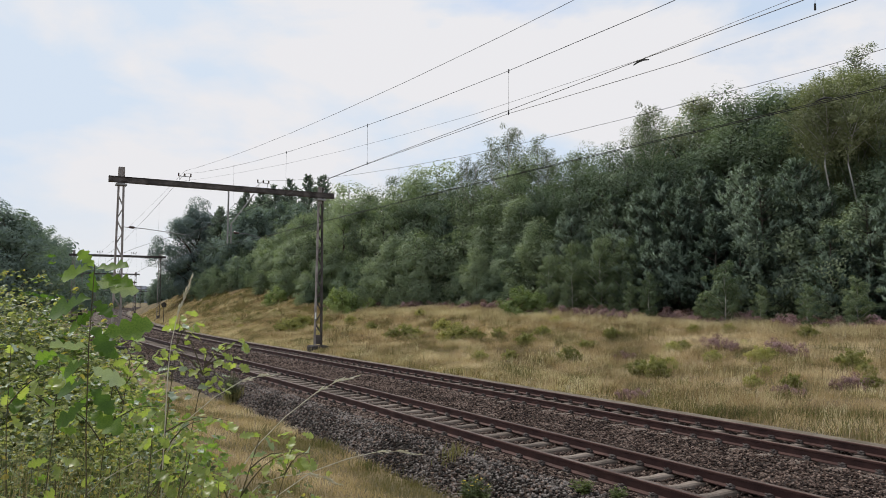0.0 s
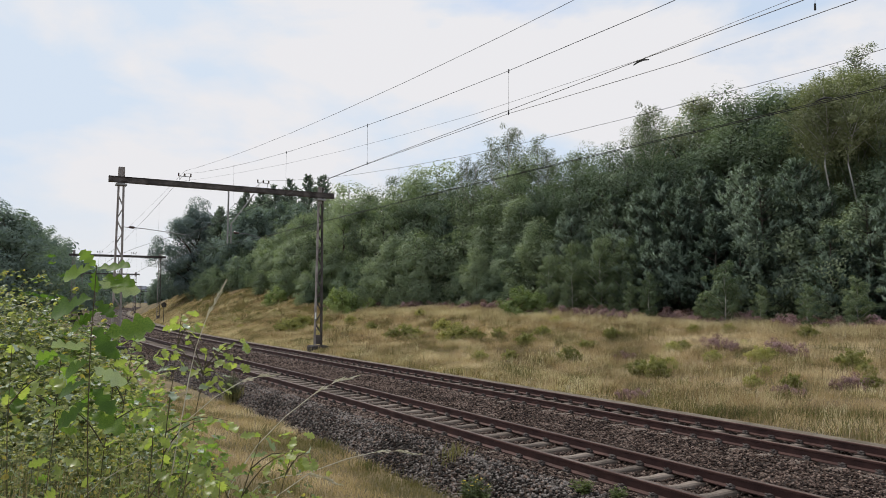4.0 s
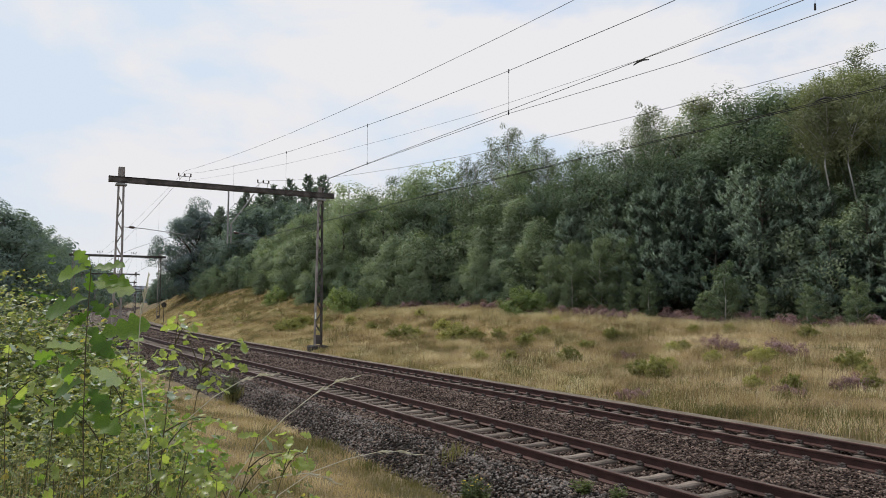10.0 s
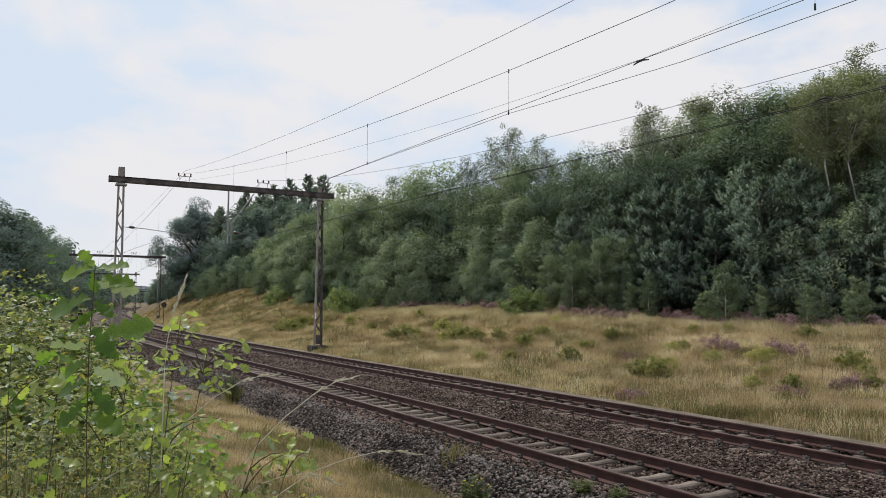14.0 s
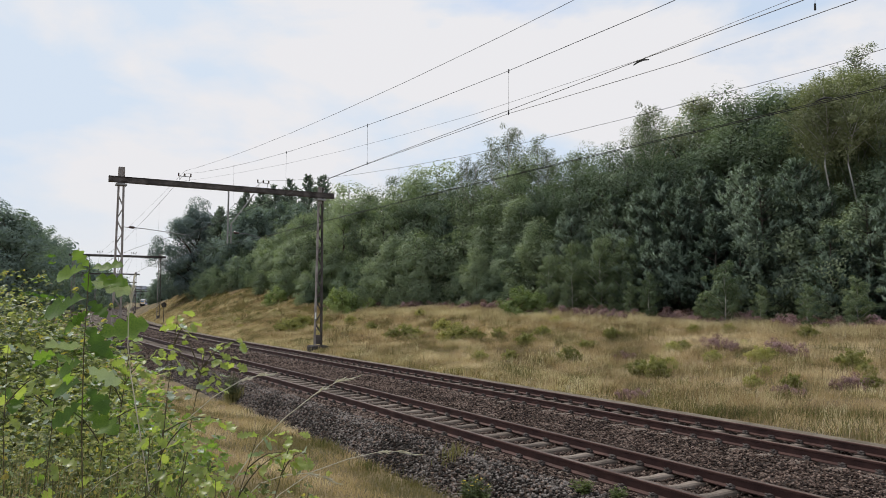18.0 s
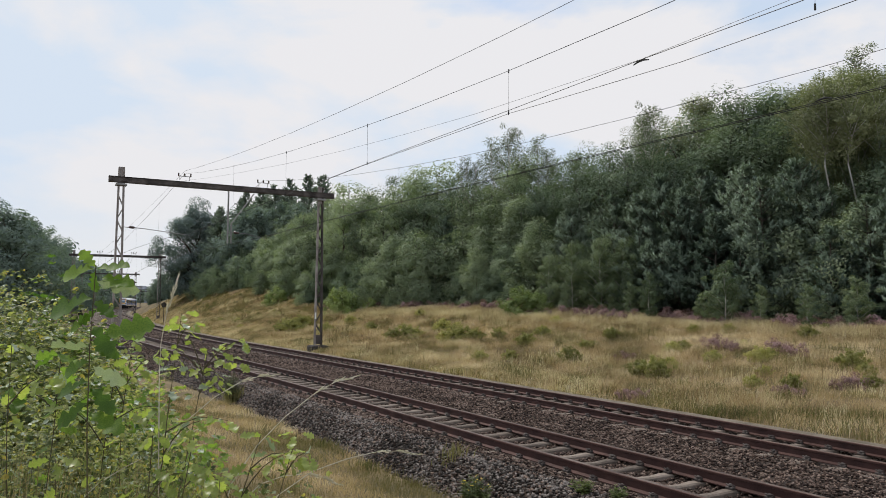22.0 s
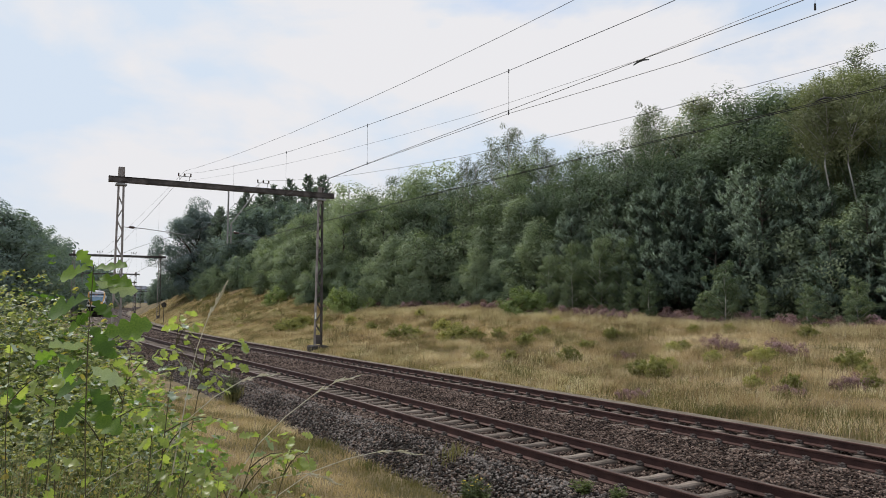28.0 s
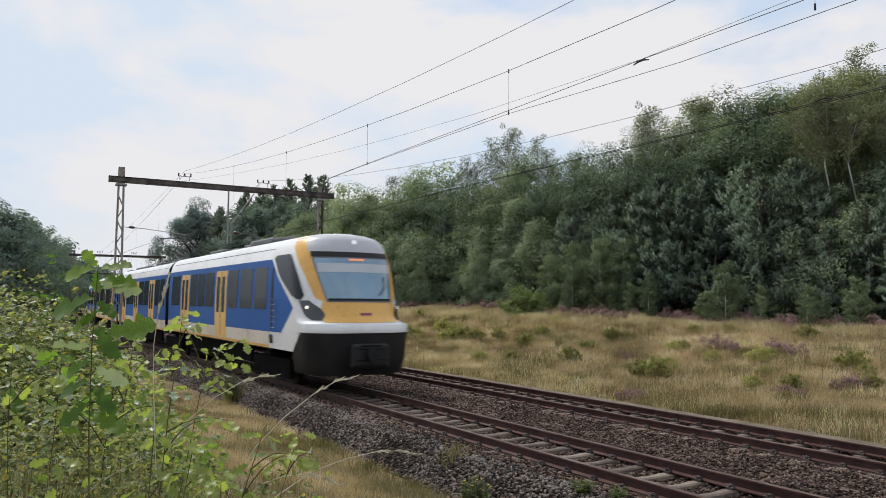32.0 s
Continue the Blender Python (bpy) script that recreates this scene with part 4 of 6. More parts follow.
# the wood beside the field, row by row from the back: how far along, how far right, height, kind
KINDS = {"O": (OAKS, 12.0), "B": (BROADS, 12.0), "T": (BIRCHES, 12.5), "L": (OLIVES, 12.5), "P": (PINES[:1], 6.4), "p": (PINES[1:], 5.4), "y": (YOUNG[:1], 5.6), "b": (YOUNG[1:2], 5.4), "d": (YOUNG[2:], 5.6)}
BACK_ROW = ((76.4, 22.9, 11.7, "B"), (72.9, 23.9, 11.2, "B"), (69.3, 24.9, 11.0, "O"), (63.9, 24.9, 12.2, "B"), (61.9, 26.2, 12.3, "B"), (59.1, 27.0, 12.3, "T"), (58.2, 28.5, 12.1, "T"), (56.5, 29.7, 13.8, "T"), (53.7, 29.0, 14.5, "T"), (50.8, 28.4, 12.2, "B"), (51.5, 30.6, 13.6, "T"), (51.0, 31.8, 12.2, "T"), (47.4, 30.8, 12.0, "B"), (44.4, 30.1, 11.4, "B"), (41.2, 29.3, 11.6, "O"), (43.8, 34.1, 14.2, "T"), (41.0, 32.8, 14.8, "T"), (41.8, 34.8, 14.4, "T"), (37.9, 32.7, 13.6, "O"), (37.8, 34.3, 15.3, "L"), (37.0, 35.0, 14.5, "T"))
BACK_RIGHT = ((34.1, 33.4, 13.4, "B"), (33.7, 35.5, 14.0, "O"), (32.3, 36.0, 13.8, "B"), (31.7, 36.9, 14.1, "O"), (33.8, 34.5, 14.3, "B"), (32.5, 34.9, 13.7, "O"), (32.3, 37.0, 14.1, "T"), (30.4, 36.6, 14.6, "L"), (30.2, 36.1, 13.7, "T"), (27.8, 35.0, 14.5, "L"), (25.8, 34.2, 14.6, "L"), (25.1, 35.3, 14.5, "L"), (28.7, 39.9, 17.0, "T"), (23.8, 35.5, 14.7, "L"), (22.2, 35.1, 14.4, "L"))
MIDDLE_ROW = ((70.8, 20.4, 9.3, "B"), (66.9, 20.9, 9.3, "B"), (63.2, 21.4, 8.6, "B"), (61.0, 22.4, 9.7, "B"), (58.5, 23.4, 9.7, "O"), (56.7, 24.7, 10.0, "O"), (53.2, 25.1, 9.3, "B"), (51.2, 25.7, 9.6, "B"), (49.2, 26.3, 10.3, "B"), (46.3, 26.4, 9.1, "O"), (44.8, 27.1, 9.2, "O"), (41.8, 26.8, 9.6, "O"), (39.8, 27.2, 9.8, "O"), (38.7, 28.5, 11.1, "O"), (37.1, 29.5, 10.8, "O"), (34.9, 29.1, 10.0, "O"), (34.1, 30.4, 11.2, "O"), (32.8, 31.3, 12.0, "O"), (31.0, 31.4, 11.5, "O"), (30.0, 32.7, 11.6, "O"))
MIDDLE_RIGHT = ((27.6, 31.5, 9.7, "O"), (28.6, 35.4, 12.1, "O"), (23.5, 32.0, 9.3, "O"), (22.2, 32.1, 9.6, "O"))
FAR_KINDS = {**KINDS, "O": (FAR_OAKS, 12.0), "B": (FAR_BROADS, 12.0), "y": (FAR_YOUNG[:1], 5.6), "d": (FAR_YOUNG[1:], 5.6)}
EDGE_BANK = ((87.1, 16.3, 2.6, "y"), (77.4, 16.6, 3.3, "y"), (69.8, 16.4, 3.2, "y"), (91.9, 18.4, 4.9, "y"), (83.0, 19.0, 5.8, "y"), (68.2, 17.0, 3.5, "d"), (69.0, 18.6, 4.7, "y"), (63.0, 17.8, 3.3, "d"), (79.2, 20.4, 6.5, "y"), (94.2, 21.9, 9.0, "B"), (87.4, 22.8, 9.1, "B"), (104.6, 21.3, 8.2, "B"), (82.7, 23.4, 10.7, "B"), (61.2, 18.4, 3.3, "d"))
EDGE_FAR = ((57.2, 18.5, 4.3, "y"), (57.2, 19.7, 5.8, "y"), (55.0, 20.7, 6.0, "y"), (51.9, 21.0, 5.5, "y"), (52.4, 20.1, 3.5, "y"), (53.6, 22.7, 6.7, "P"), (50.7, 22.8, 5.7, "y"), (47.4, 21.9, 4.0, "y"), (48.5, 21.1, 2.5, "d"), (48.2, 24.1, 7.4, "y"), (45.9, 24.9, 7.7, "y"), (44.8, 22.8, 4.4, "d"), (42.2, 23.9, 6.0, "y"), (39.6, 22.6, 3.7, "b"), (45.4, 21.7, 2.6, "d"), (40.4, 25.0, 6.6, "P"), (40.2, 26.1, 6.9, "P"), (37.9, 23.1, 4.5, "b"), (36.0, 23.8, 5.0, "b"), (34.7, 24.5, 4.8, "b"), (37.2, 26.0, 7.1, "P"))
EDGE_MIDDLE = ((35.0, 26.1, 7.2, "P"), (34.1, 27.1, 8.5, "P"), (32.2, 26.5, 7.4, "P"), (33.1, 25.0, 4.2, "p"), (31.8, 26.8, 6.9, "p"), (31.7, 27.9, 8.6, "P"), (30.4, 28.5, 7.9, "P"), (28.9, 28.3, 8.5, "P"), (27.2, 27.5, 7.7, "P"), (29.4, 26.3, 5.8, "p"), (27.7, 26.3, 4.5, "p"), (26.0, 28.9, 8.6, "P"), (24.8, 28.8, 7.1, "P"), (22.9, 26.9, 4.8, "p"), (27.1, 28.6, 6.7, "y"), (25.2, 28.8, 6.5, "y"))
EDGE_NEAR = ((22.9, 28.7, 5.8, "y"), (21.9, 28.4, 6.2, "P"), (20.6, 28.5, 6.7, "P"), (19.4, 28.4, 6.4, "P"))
rr = random.Random(5)
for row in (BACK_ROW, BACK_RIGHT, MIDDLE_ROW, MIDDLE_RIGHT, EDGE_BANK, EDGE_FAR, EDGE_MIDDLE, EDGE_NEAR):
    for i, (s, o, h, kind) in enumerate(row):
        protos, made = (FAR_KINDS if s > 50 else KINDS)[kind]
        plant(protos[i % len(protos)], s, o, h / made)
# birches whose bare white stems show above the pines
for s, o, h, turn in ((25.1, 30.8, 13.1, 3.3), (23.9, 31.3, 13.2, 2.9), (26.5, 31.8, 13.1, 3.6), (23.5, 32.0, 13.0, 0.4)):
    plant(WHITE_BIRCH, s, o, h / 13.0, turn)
# deeper rows that close the wood, and its far end
s = 18.0
while s < 128:
    e = float(wood_off(s))
    k = float(np.interp(s, [18, 30, 45, 60, 90, 130], [12.2, 12.0, 11.4, 11.0, 10.6, 9.0])) / 12
    plant(rr.choice((*FAR_OAKS, *FAR_BROADS)), s + rr.uniform(-1, 1), e + rr.uniform(16, 19), k * rr.uniform(0.85, 1.0))
    if s > 80:
        plant(rr.choice((*FAR_BROADS, *FAR_OAKS)), s + rr.uniform(-1, 1), e + rr.uniform(6.5, 8.5), k * rr.uniform(0.75, 0.9))
        plant(rr.choice(FAR_BROADS), s + rr.uniform(-1, 1), e + rr.uniform(10, 13), k * rr.uniform(0.9, 1.06))
        plant(FAR_YOUNG[0], s + rr.uniform(-1, 1), e + rr.uniform(3.2, 5.0), rr.uniform(1.0, 1.3))
    s += 3.6
for s, o, k in ((112, 19, 0.95), (116, 22, 1.0), (110, 22.5, 1.0), (121, 20, 0.95), (115, 26, 1.1), (108, 27, 1.08), (124, 23, 1.0), (104, 28, 1.05), (118, 16, 0.8), (112, 15.5, 0.8)):
    plant(SPRUCE, s, o, k)
plant(BIGTREE, 121, 13.2, 1.31, 2.4)
for s, o, k in ((104, 17.5, 1.0), (110, 18, 1.15), (114, 21, 1.2), (118, 24, 1.25), (107, 22, 1.15), (104, 19, 1.1), (112, 26, 1.25), (103, 24, 1.15)):
    plant(FARTREE, s, o, k)
for s, o, k in ((114, 14.6, 0.66), (123, 13.6, 0.6), (133, 13.2, 0.56), (146, 12.6, 0.56), (165, 12, 0.55), (185, 12, 0.55), (210, 12.5, 0.55), (240, 13, 0.55)):
    plant(FARTREE, s, o, k)
# bushy growth that comes down the bank
for s, o, k in ((108, 10.6, 0.75), (104, 12.0, 0.9), (100, 13.2, 0.9), (97, 14.4, 0.9), (112, 10.0, 0.7), (94, 15.4, 0.9), (102, 14.8, 1.15), (98, 16.2, 1.1), (92, 16.6, 0.95), (106, 14.2, 1.0), (110, 13.0, 0.95)):
    plant(FAR_BUSH, s, o + 2.7, 0.88 * k)
for s, o, k in ((31.6, 23.4, 0.65), (26.9, 24.0, 0.8), (22.6, 24.5, 0.52), (33.2, 23.6, 0.5), (20.6, 25.2, 0.6), (28.6, 24.4, 0.45), (25.2, 24.6, 0.5)):
    plant(SMALLBIRCH, s, o, k)
# the wood on the other side of the line
for i in range(15):
    s = 99 + i * 7.5
    plant(FARTREE, s, -8.5 - rr.uniform(0, 2.0), rr.uniform(1.08, 1.24) + 0.03 * min(i, 9))
    plant(FARTREE, s + 4, -15 - rr.uniform(0, 4), rr.uniform(1.12, 1.34) + 0.03 * min(i, 9))
    if i % 2:
        plant(FARTREE, s + 2, -23 - rr.uniform(0, 4), rr.uniform(1.0, 1.25))
for i in range(14):
    plant(DISTANT, 205 + i * 17, -8.5 - rr.uniform(0, 3), rr.uniform(1.45, 1.8))
    plant(DISTANT, 213 + i * 17, -17 - rr.uniform(0, 4), rr.uniform(1.6, 1.95))
    plant(DISTANT, 280 + i * 18, 14 + rr.uniform(0, 8), rr.uniform(0.7, 0.9))
for i in range(9):
    plant(DISTANT, 680 + rr.uniform(-10, 10), -40 + i * 10, 1.2)

# low shrubs, saplings and heather on the slope
for s, o, k in ((57.7, 15.6, 1.16), (59.4, 15.5, 0.78), (57.3, 16.2, 0.81), (75.1, 15.2, 1.00), (76.6, 14.8, 0.68), (56.1, 17.4, 0.58)):
    plant(SHRUBS[0], s, o, k * 1.2)
for s, o, k in ((39.8, 20.6, 1.06), (38.8, 21.0, 0.81), (40.6, 20.4, 0.65)):
    plant(SHRUBS[0], s, o, 1.15 * k)
for s, o, k in (*((53.1, 10.0, 1.17), (55.1, 11.5, 1.11), (54.6, 9.8, 0.81), (46.0, 13.0, 0.58), (39.6, 12.2, 0.94), (39.6, 12.9, 0.65), (39.6, 11.4, 0.64), (34.9, 12.3, 0.78), (34.4, 12.7, 0.97), (33.7, 13.2, 0.69), (39.6, 14.8, 0.89), (27.8, 9.7, 0.48), (22.8, 15.8, 0.55), (23.1, 16.8, 0.44), (19.8, 14.7, 0.50), (18.3, 15.4, 0.62), (18.5, 16.2, 0.36), (19.8, 11.0, 0.59), (19.0, 11.0, 0.76), (19.9, 12.6, 0.48), (26.3, 21.0, 0.47), (20.4, 21.2, 0.57), (16.3, 13.0, 0.36), (15.2, 15.9, 0.73), (13.0, 13.2, 0.43), (14.2, 15.0, 0.42)), *((50.7, 13.5, 0.69), (49.4, 11.2, 0.76), (47.1, 17.2, 0.52), (33.6, 14.6, 0.59), (29.7, 13.5, 0.64), (31.8, 16.1, 0.58), (24.7, 12.0, 0.61), (27.0, 14.8, 0.44), (27.9, 17.2, 0.54), (35.2, 19.7, 0.52), (25.1, 22.1, 0.43), (21.5, 24.1, 0.44), (14.5, 11.8, 0.44), (15.4, 11.2, 0.40), (26.9, 10.6, 0.47))):
    plant(SHRUBS[1], s, o, k * 1.1, sink=-0.1)
for i in range(36):
    s = rr.uniform(8, 80)
    plant(SHRUBS[1], s, rr.uniform(9.0, float(wood_off(s)) - 1.0), rr.uniform(0.3, 0.6))
for i in range(84):
    s = rr.uniform(13, 62) if i % 4 else rr.uniform(18, 36)
    plant(HEATHER, s, float(wood_off(s)) + rr.uniform(-0.5, 0.9), rr.uniform(0.9, 1.6), sink=0.05)
for s, o, k in ((16.6, 7.2, 0.35), (16.3, 7.3, 0.40), (16.2, 7.6, 0.29), (21.6, 17.1, 0.84), (20.7, 16.8, 0.56), (19.2, 17.6, 0.72), (18.3, 17.3, 0.69), (13.5, 12.6, 0.48), (13.3, 13.0, 0.59), (13.3, 13.6, 0.41), (14.3, 11.0, 0.40), (13.6, 10.7, 0.39), (23.0, 13.5, 0.56)):
    plant(HEATHER, s, o, k * 1.3, sink=-0.06)
for t in (*OAKS, *BROADS, *FAR_OAKS, *FAR_BROADS, *FAR_YOUNG, *OLIVES, FAR_BUSH, WHITE_BIRCH, *BIRCHES, *PINES, *YOUNG, SMALLBIRCH, *SHRUBS, HEATHER, SPRUCE, FARTREE, BIGTREE, DISTANT):
    wipe(t)

# ---- the train ----
M_BLUE = material("train_blue_paint", [(0.005, 0.068, 0.26), (0.008, 0.094, 0.345), (0.012, 0.115, 0.40)], 0.5, 0.45, 0, 0.02, spec=0.2, fine=12)
M_WHITE = material("train_white_paint", [(0.66, 0.67, 0.68), (0.80, 0.81, 0.82), (0.86, 0.87, 0.88)], 0.6, 0.35, 0, 0.02, coat=0.3, fine=10)
M_YELLOW = material("train_yellow_paint", [(0.64, 0.345, 0.085), (0.76, 0.435, 0.115), (0.82, 0.485, 0.14)], 0.6, 0.34, 0, 0.02, coat=0.3, fine=10)
M_CREAM = material("train_cream_band", [(0.50, 0.43, 0.35), (0.68, 0.62, 0.53), (0.76, 0.71, 0.63)], 0.8, 0.45, 0, 0.02, fine=8)
M_VISOR = material("train_grey_visor", [(0.42, 0.425, 0.455), (0.52, 0.525, 0.555)], 1, 0.4, 0, 0.02)
M_SKIRT = material("train_dark_skirt", [(0.006, 0.006, 0.007), (0.012, 0.012, 0.013), (0.022, 0.021, 0.021)], 1.5, 0.55, 0, 0.05, spec=0.2)
# near-black, with the shade beneath the train put into the colour
M_UNDER = material("underframe_shade", [(0.003, 0.003, 0.003), (0.007, 0.007, 0.007), (0.013, 0.012, 0.011)], 1.5, 0.9, 0, 0.05, spec=0.05)
M_GLASS = material("tinted_train_glass", [(0.008, 0.016, 0.026), (0.018, 0.030, 0.044)], 0.6, 0.2, 0, 0, spec=0.14)
# pale blue base: the sky's reflection is painted into the windscreen
M_SCREEN = material("windscreen_sky_reflection", [(0.15, 0.24, 0.32), (0.22, 0.33, 0.42)], 0.8, 0.08, 0.4, 0, spec=0.9)
M_EDGE = material("windscreen_edge", [(0.10, 0.10, 0.12), (0.17, 0.17, 0.20)], 1, 0.35, 0, 0)
M_BLIND = material("pale_sun_blind", [(0.38, 0.42, 0.46), (0.50, 0.54, 0.58)], 1, 0.3, 0, 0)
M_LAMP = glow("headlamp_light", (1.0, 0.93, 0.82), 0.9)
M_TOPLAMP = glow("top_lamp_light", (0.8, 0.82, 0.85), 0.35)
M_LENS = material("headlight_lens", [(0.035, 0.037, 0.04), (0.075, 0.08, 0.085)], 2, 0.15, 0, 0, spec=0.5)
M_DOOR = material("train_door_yellow", [(0.60, 0.36, 0.11), (0.70, 0.44, 0.15), (0.76, 0.49, 0.18)], 0.6, 0.45, 0, 0.02, fine=10)
M_DISPLAY = glow("amber_display", (0.9, 0.32, 0.16), 0.28)
M_BLACK = material("black_rubber", [(0.008, 0.008, 0.009), (0.018, 0.018, 0.018)], 3, 0.5, 0, 0)
M_ROOFKIT = material("roof_equipment_grey", [(0.075, 0.078, 0.082), (0.15, 0.155, 0.16)], 1.5, 0.55, 0, 0.1)

ZW = ([0.35, 0.6, 1.0, 1.5, 2.6, 3.2, 3.6, 3.9, 4.08, 4.18, 4.26, 4.30], [1.22, 1.34, 1.41, 1.44, 1.44, 1.42, 1.38, 1.30, 1.17, 0.98, 0.62, 0.0])
ZU = ([0.35, 0.55, 0.9, 1.62, 1.70, 1.86, 2.0, 2.4, 3.0, 3.6, 3.9, 4.08, 4.18, 4.26, 4.30], [0.28, 0.10, 0.02, 0.0, -0.03, 0.05, 0.15, 0.29, 0.58, 0.93, 1.10, 1.22, 1.36, 1.62, 2.3])


def round_r(z):
    """How far back the front curves at a height, and the power of its curve."""
    return float(np.interp(z, [1.80, 1.90, 2.5, 3.6, 4.1], [0.95, 1.35, 1.35, 1.15, 1.05]))


def round_n(z):
    return float(np.interp(z, [1.80, 1.90, 2.6, 3.8], [2.5, 2.05, 2.15, 2.6]))


def half(z):
    return float(np.interp(z, *ZW))


def nose(q, z, lift=0.0):
    """A point of the train's front: q from -1 to 1 goes round the front, farther along the sides; x forward from the nose tip."""
    w, u0, R, n = half(z), float(np.interp(z, *ZU)), round_r(z), round_n(z)
    a = min(1.0, abs(q)) * math.pi / 2
    y = w * math.sin(a) ** (2 / n)
    u = u0 + R * (1 - math.cos(a) ** (2 / n))
    if abs(q) > 1:
        u += abs(q) - 1
    p = Vector((-u, -math.copysign(y, q), z))
    if lift:
        e = 0.01
        d1 = nose(q + e, z) - nose(q - e, z)
        d2 = nose(q, min(4.295, z + e)) - nose(q, max(0.36, z - e))
        nn = d1.cross(d2)
        if nn.length > 1e-9:
            nn.normalize()
            if nn.dot(Vector((1, -math.copysign(0.8, q) if abs(q) > 0.3 else 0, 0.2))) < 0:
                nn = -nn
            p += nn * lift
    return p


def q_of(u, z):
    """The way round the front at which the shell lies u metres behind the nose tip."""
    u0, R, n = float(np.interp(z, *ZU)), round_r(z), round_n(z)
    if u >= u0 + R:
        return 1 + u - u0 - R
    return math.acos(max(0.0, 1 - max(0.0, u - u0) / R) ** (n / 2)) / (math.pi / 2)


def patch(name, mat, parent, zs, left, right, lift, nq=16, label=""):
    """A sheet on the front between left(z) and right(z), a little proud of it."""
    vs, fs = [], []
    for z in zs:
        for i in range(nq + 1):
            q = left(z) + (right(z) - left(z)) * i / nq
            vs.append(nose(q, z, lift))
    for r in range(len(zs) - 1):
        for i in range(nq):
            k = r * (nq + 1) + i
            fs.append((k, k + 1, k + nq + 2, k + nq + 1))
    return Shape().add(vs, fs).part(name, mat, parent, label, smooth=True)


def lin(a, b, n):
    return [a + (b - a) * i / n for i in range(n + 1)]


def side_strip(name, mat, parent, x0, x1, zs, extra=0.0, label=""):
    """Both sides of the body between two heights, or over the roof when zs ends at the top."""
    sh = Shape()
    for k in (-1, 1):
        vs = [(x, k * (half(z) + extra), z) for x in (x0, x1) for z in zs]
        n = len(zs)
        sh.add(vs, [(i, n + i, n + i + 1, i + 1) for i in range(n - 1)])
    return sh.part(name, mat, parent, label, smooth=True)


def panel(name, mat, parent, x0, x1, z0, z1, side, proud, label="", slant=0.0):
    """A flat plate on the side of the body, with rounded rim."""
    sh = Shape()
    rows = lin(z0, z1, 4)
    vs = []
    for d in (proud, -0.03):
        for z in rows:
            e = 0.03 if z in (z0, z1) and d > 0 else 0.0
            for x in (x0 + e, x1 - e):
                vs.append((x, side * (half(z) + d), z))
    fs = [(2 * i, 2 * i + 1, 2 * i + 3, 2 * i + 2) for i in range(4)]
    m = 10
    fs += [(2 * i, 2 * i + 2, m + 2 * i + 2, m + 2 * i) for i in range(4)] + [(2 * i + 1, m + 2 * i + 1, m + 2 * i + 3, 2 * i + 3) for i in range(4)]
    fs += [(0, m, m + 1, 1), (8, 9, m + 9, m + 8)]
    return sh.add(vs, fs).part(name, mat, parent, label)


def bogie(parent, x):
    fr = Shape().box((x, 0, 0.62), (3.0, 1.9, 0.22), bevel=0.04)
    for k in (-1, 1):
        fr.box((x, k * 1.05, 0.5), (3.4, 0.14, 0.56), bevel=0.03)
    b = fr.part("bogie", M_UNDER, parent, "dark bogie frame")
    for dx in (-1.25, 1.25):
        for k in (-1, 1):
            # wheels share the skirt's dark colour, to sink into that shade
            Shape().tube([(x + dx, k * 0.68, 0.46), (x + dx, k * 0.71, 0.46), (x + dx, k * 0.73, 0.46), (x + dx, k * 0.81, 0.46)], [0.45, 0.45, 0.42, 0.42], 20).part("wheel", M_SKIRT, b, "steel wheel")


def side_details(c, doors, windows):
    for a in doors:
        for k in (-1, 1):
            d = panel("door", M_DOOR, c, -a - 1.45, -a, 1.16, 3.42, k, 0.018, "yellow sliding door")
            for j in (0, 1):
                panel("door_window", M_GLASS, d, -a - 0.60 - j * 0.66, -a - 0.22 - j * 0.66, 2.0, 3.22, k, 0.026)
            panel("door_seam", M_BLACK, d, -a - 0.735, -a - 0.715, 1.2, 3.4, k, 0.024)
    for a, b in windows:
        for k in (-1, 1):
            panel("side_window", M_GLASS, c, -b, -a, 2.17, 3.40, k, 0.012, "dark tinted side window")


def body(c, x0, x1):
    """The painted shell of a carriage between two places along it."""
    side_strip("lower_band", M_CREAM, c, x0, x1, [1.14, 1.3, 1.52], 0.002, "cream lower band")
    side_strip("yellow_stripe", M_YELLOW, c, x0, x1, [1.06, 1.14], 0.004)
    side_strip("side_wall", M_BLUE, c, x0, x1, [1.52, 2.0, 2.6, 3.2, 3.6], 0.0, "blue side wall")
    side_strip("roof", M_WHITE, c, x0, x1, [3.6, 3.9, 4.08, 4.18, 4.26, 4.30], 0.0, "white curved roof")
    side_strip("roof_seam", M_BLACK, c, x0, x1, [3.895, 3.91], 0.004)
    sh = Shape()
    for x in (x0, x1):
        zs = [1.06, 1.5, 2.6, 3.2, 3.6, 3.9, 4.08, 4.18, 4.26]
        sh.add([(x, half(z), z) for z in zs] + [(x, -half(z), z) for z in zs[::-1]], [tuple(range(18))])
    sh.box(((x0 + x1) / 2, 0, 1.05), (abs(x1 - x0) - 0.02, 2.7, 0.06))
    sh.part("end_wall", M_SKIRT, c)
    for k in (-1, 1):
        # long dark boxes added to fill the shade below the floor
        Shape().box(((x0 + x1) / 2, k * 1.02, 0.74), (abs(x1 - x0) - 5.6, 0.1, 0.6), bevel=0.03).part("underframe_box", M_UNDER, c)


def roof_kit(c, items):
    for a, b, w, h in items:
        Shape().box((-(a + b) / 2, 0, 4.25 + h / 2), (b - a, w, h), bevel=0.05).part("roof_unit", M_ROOFKIT, c, "grey roof equipment")


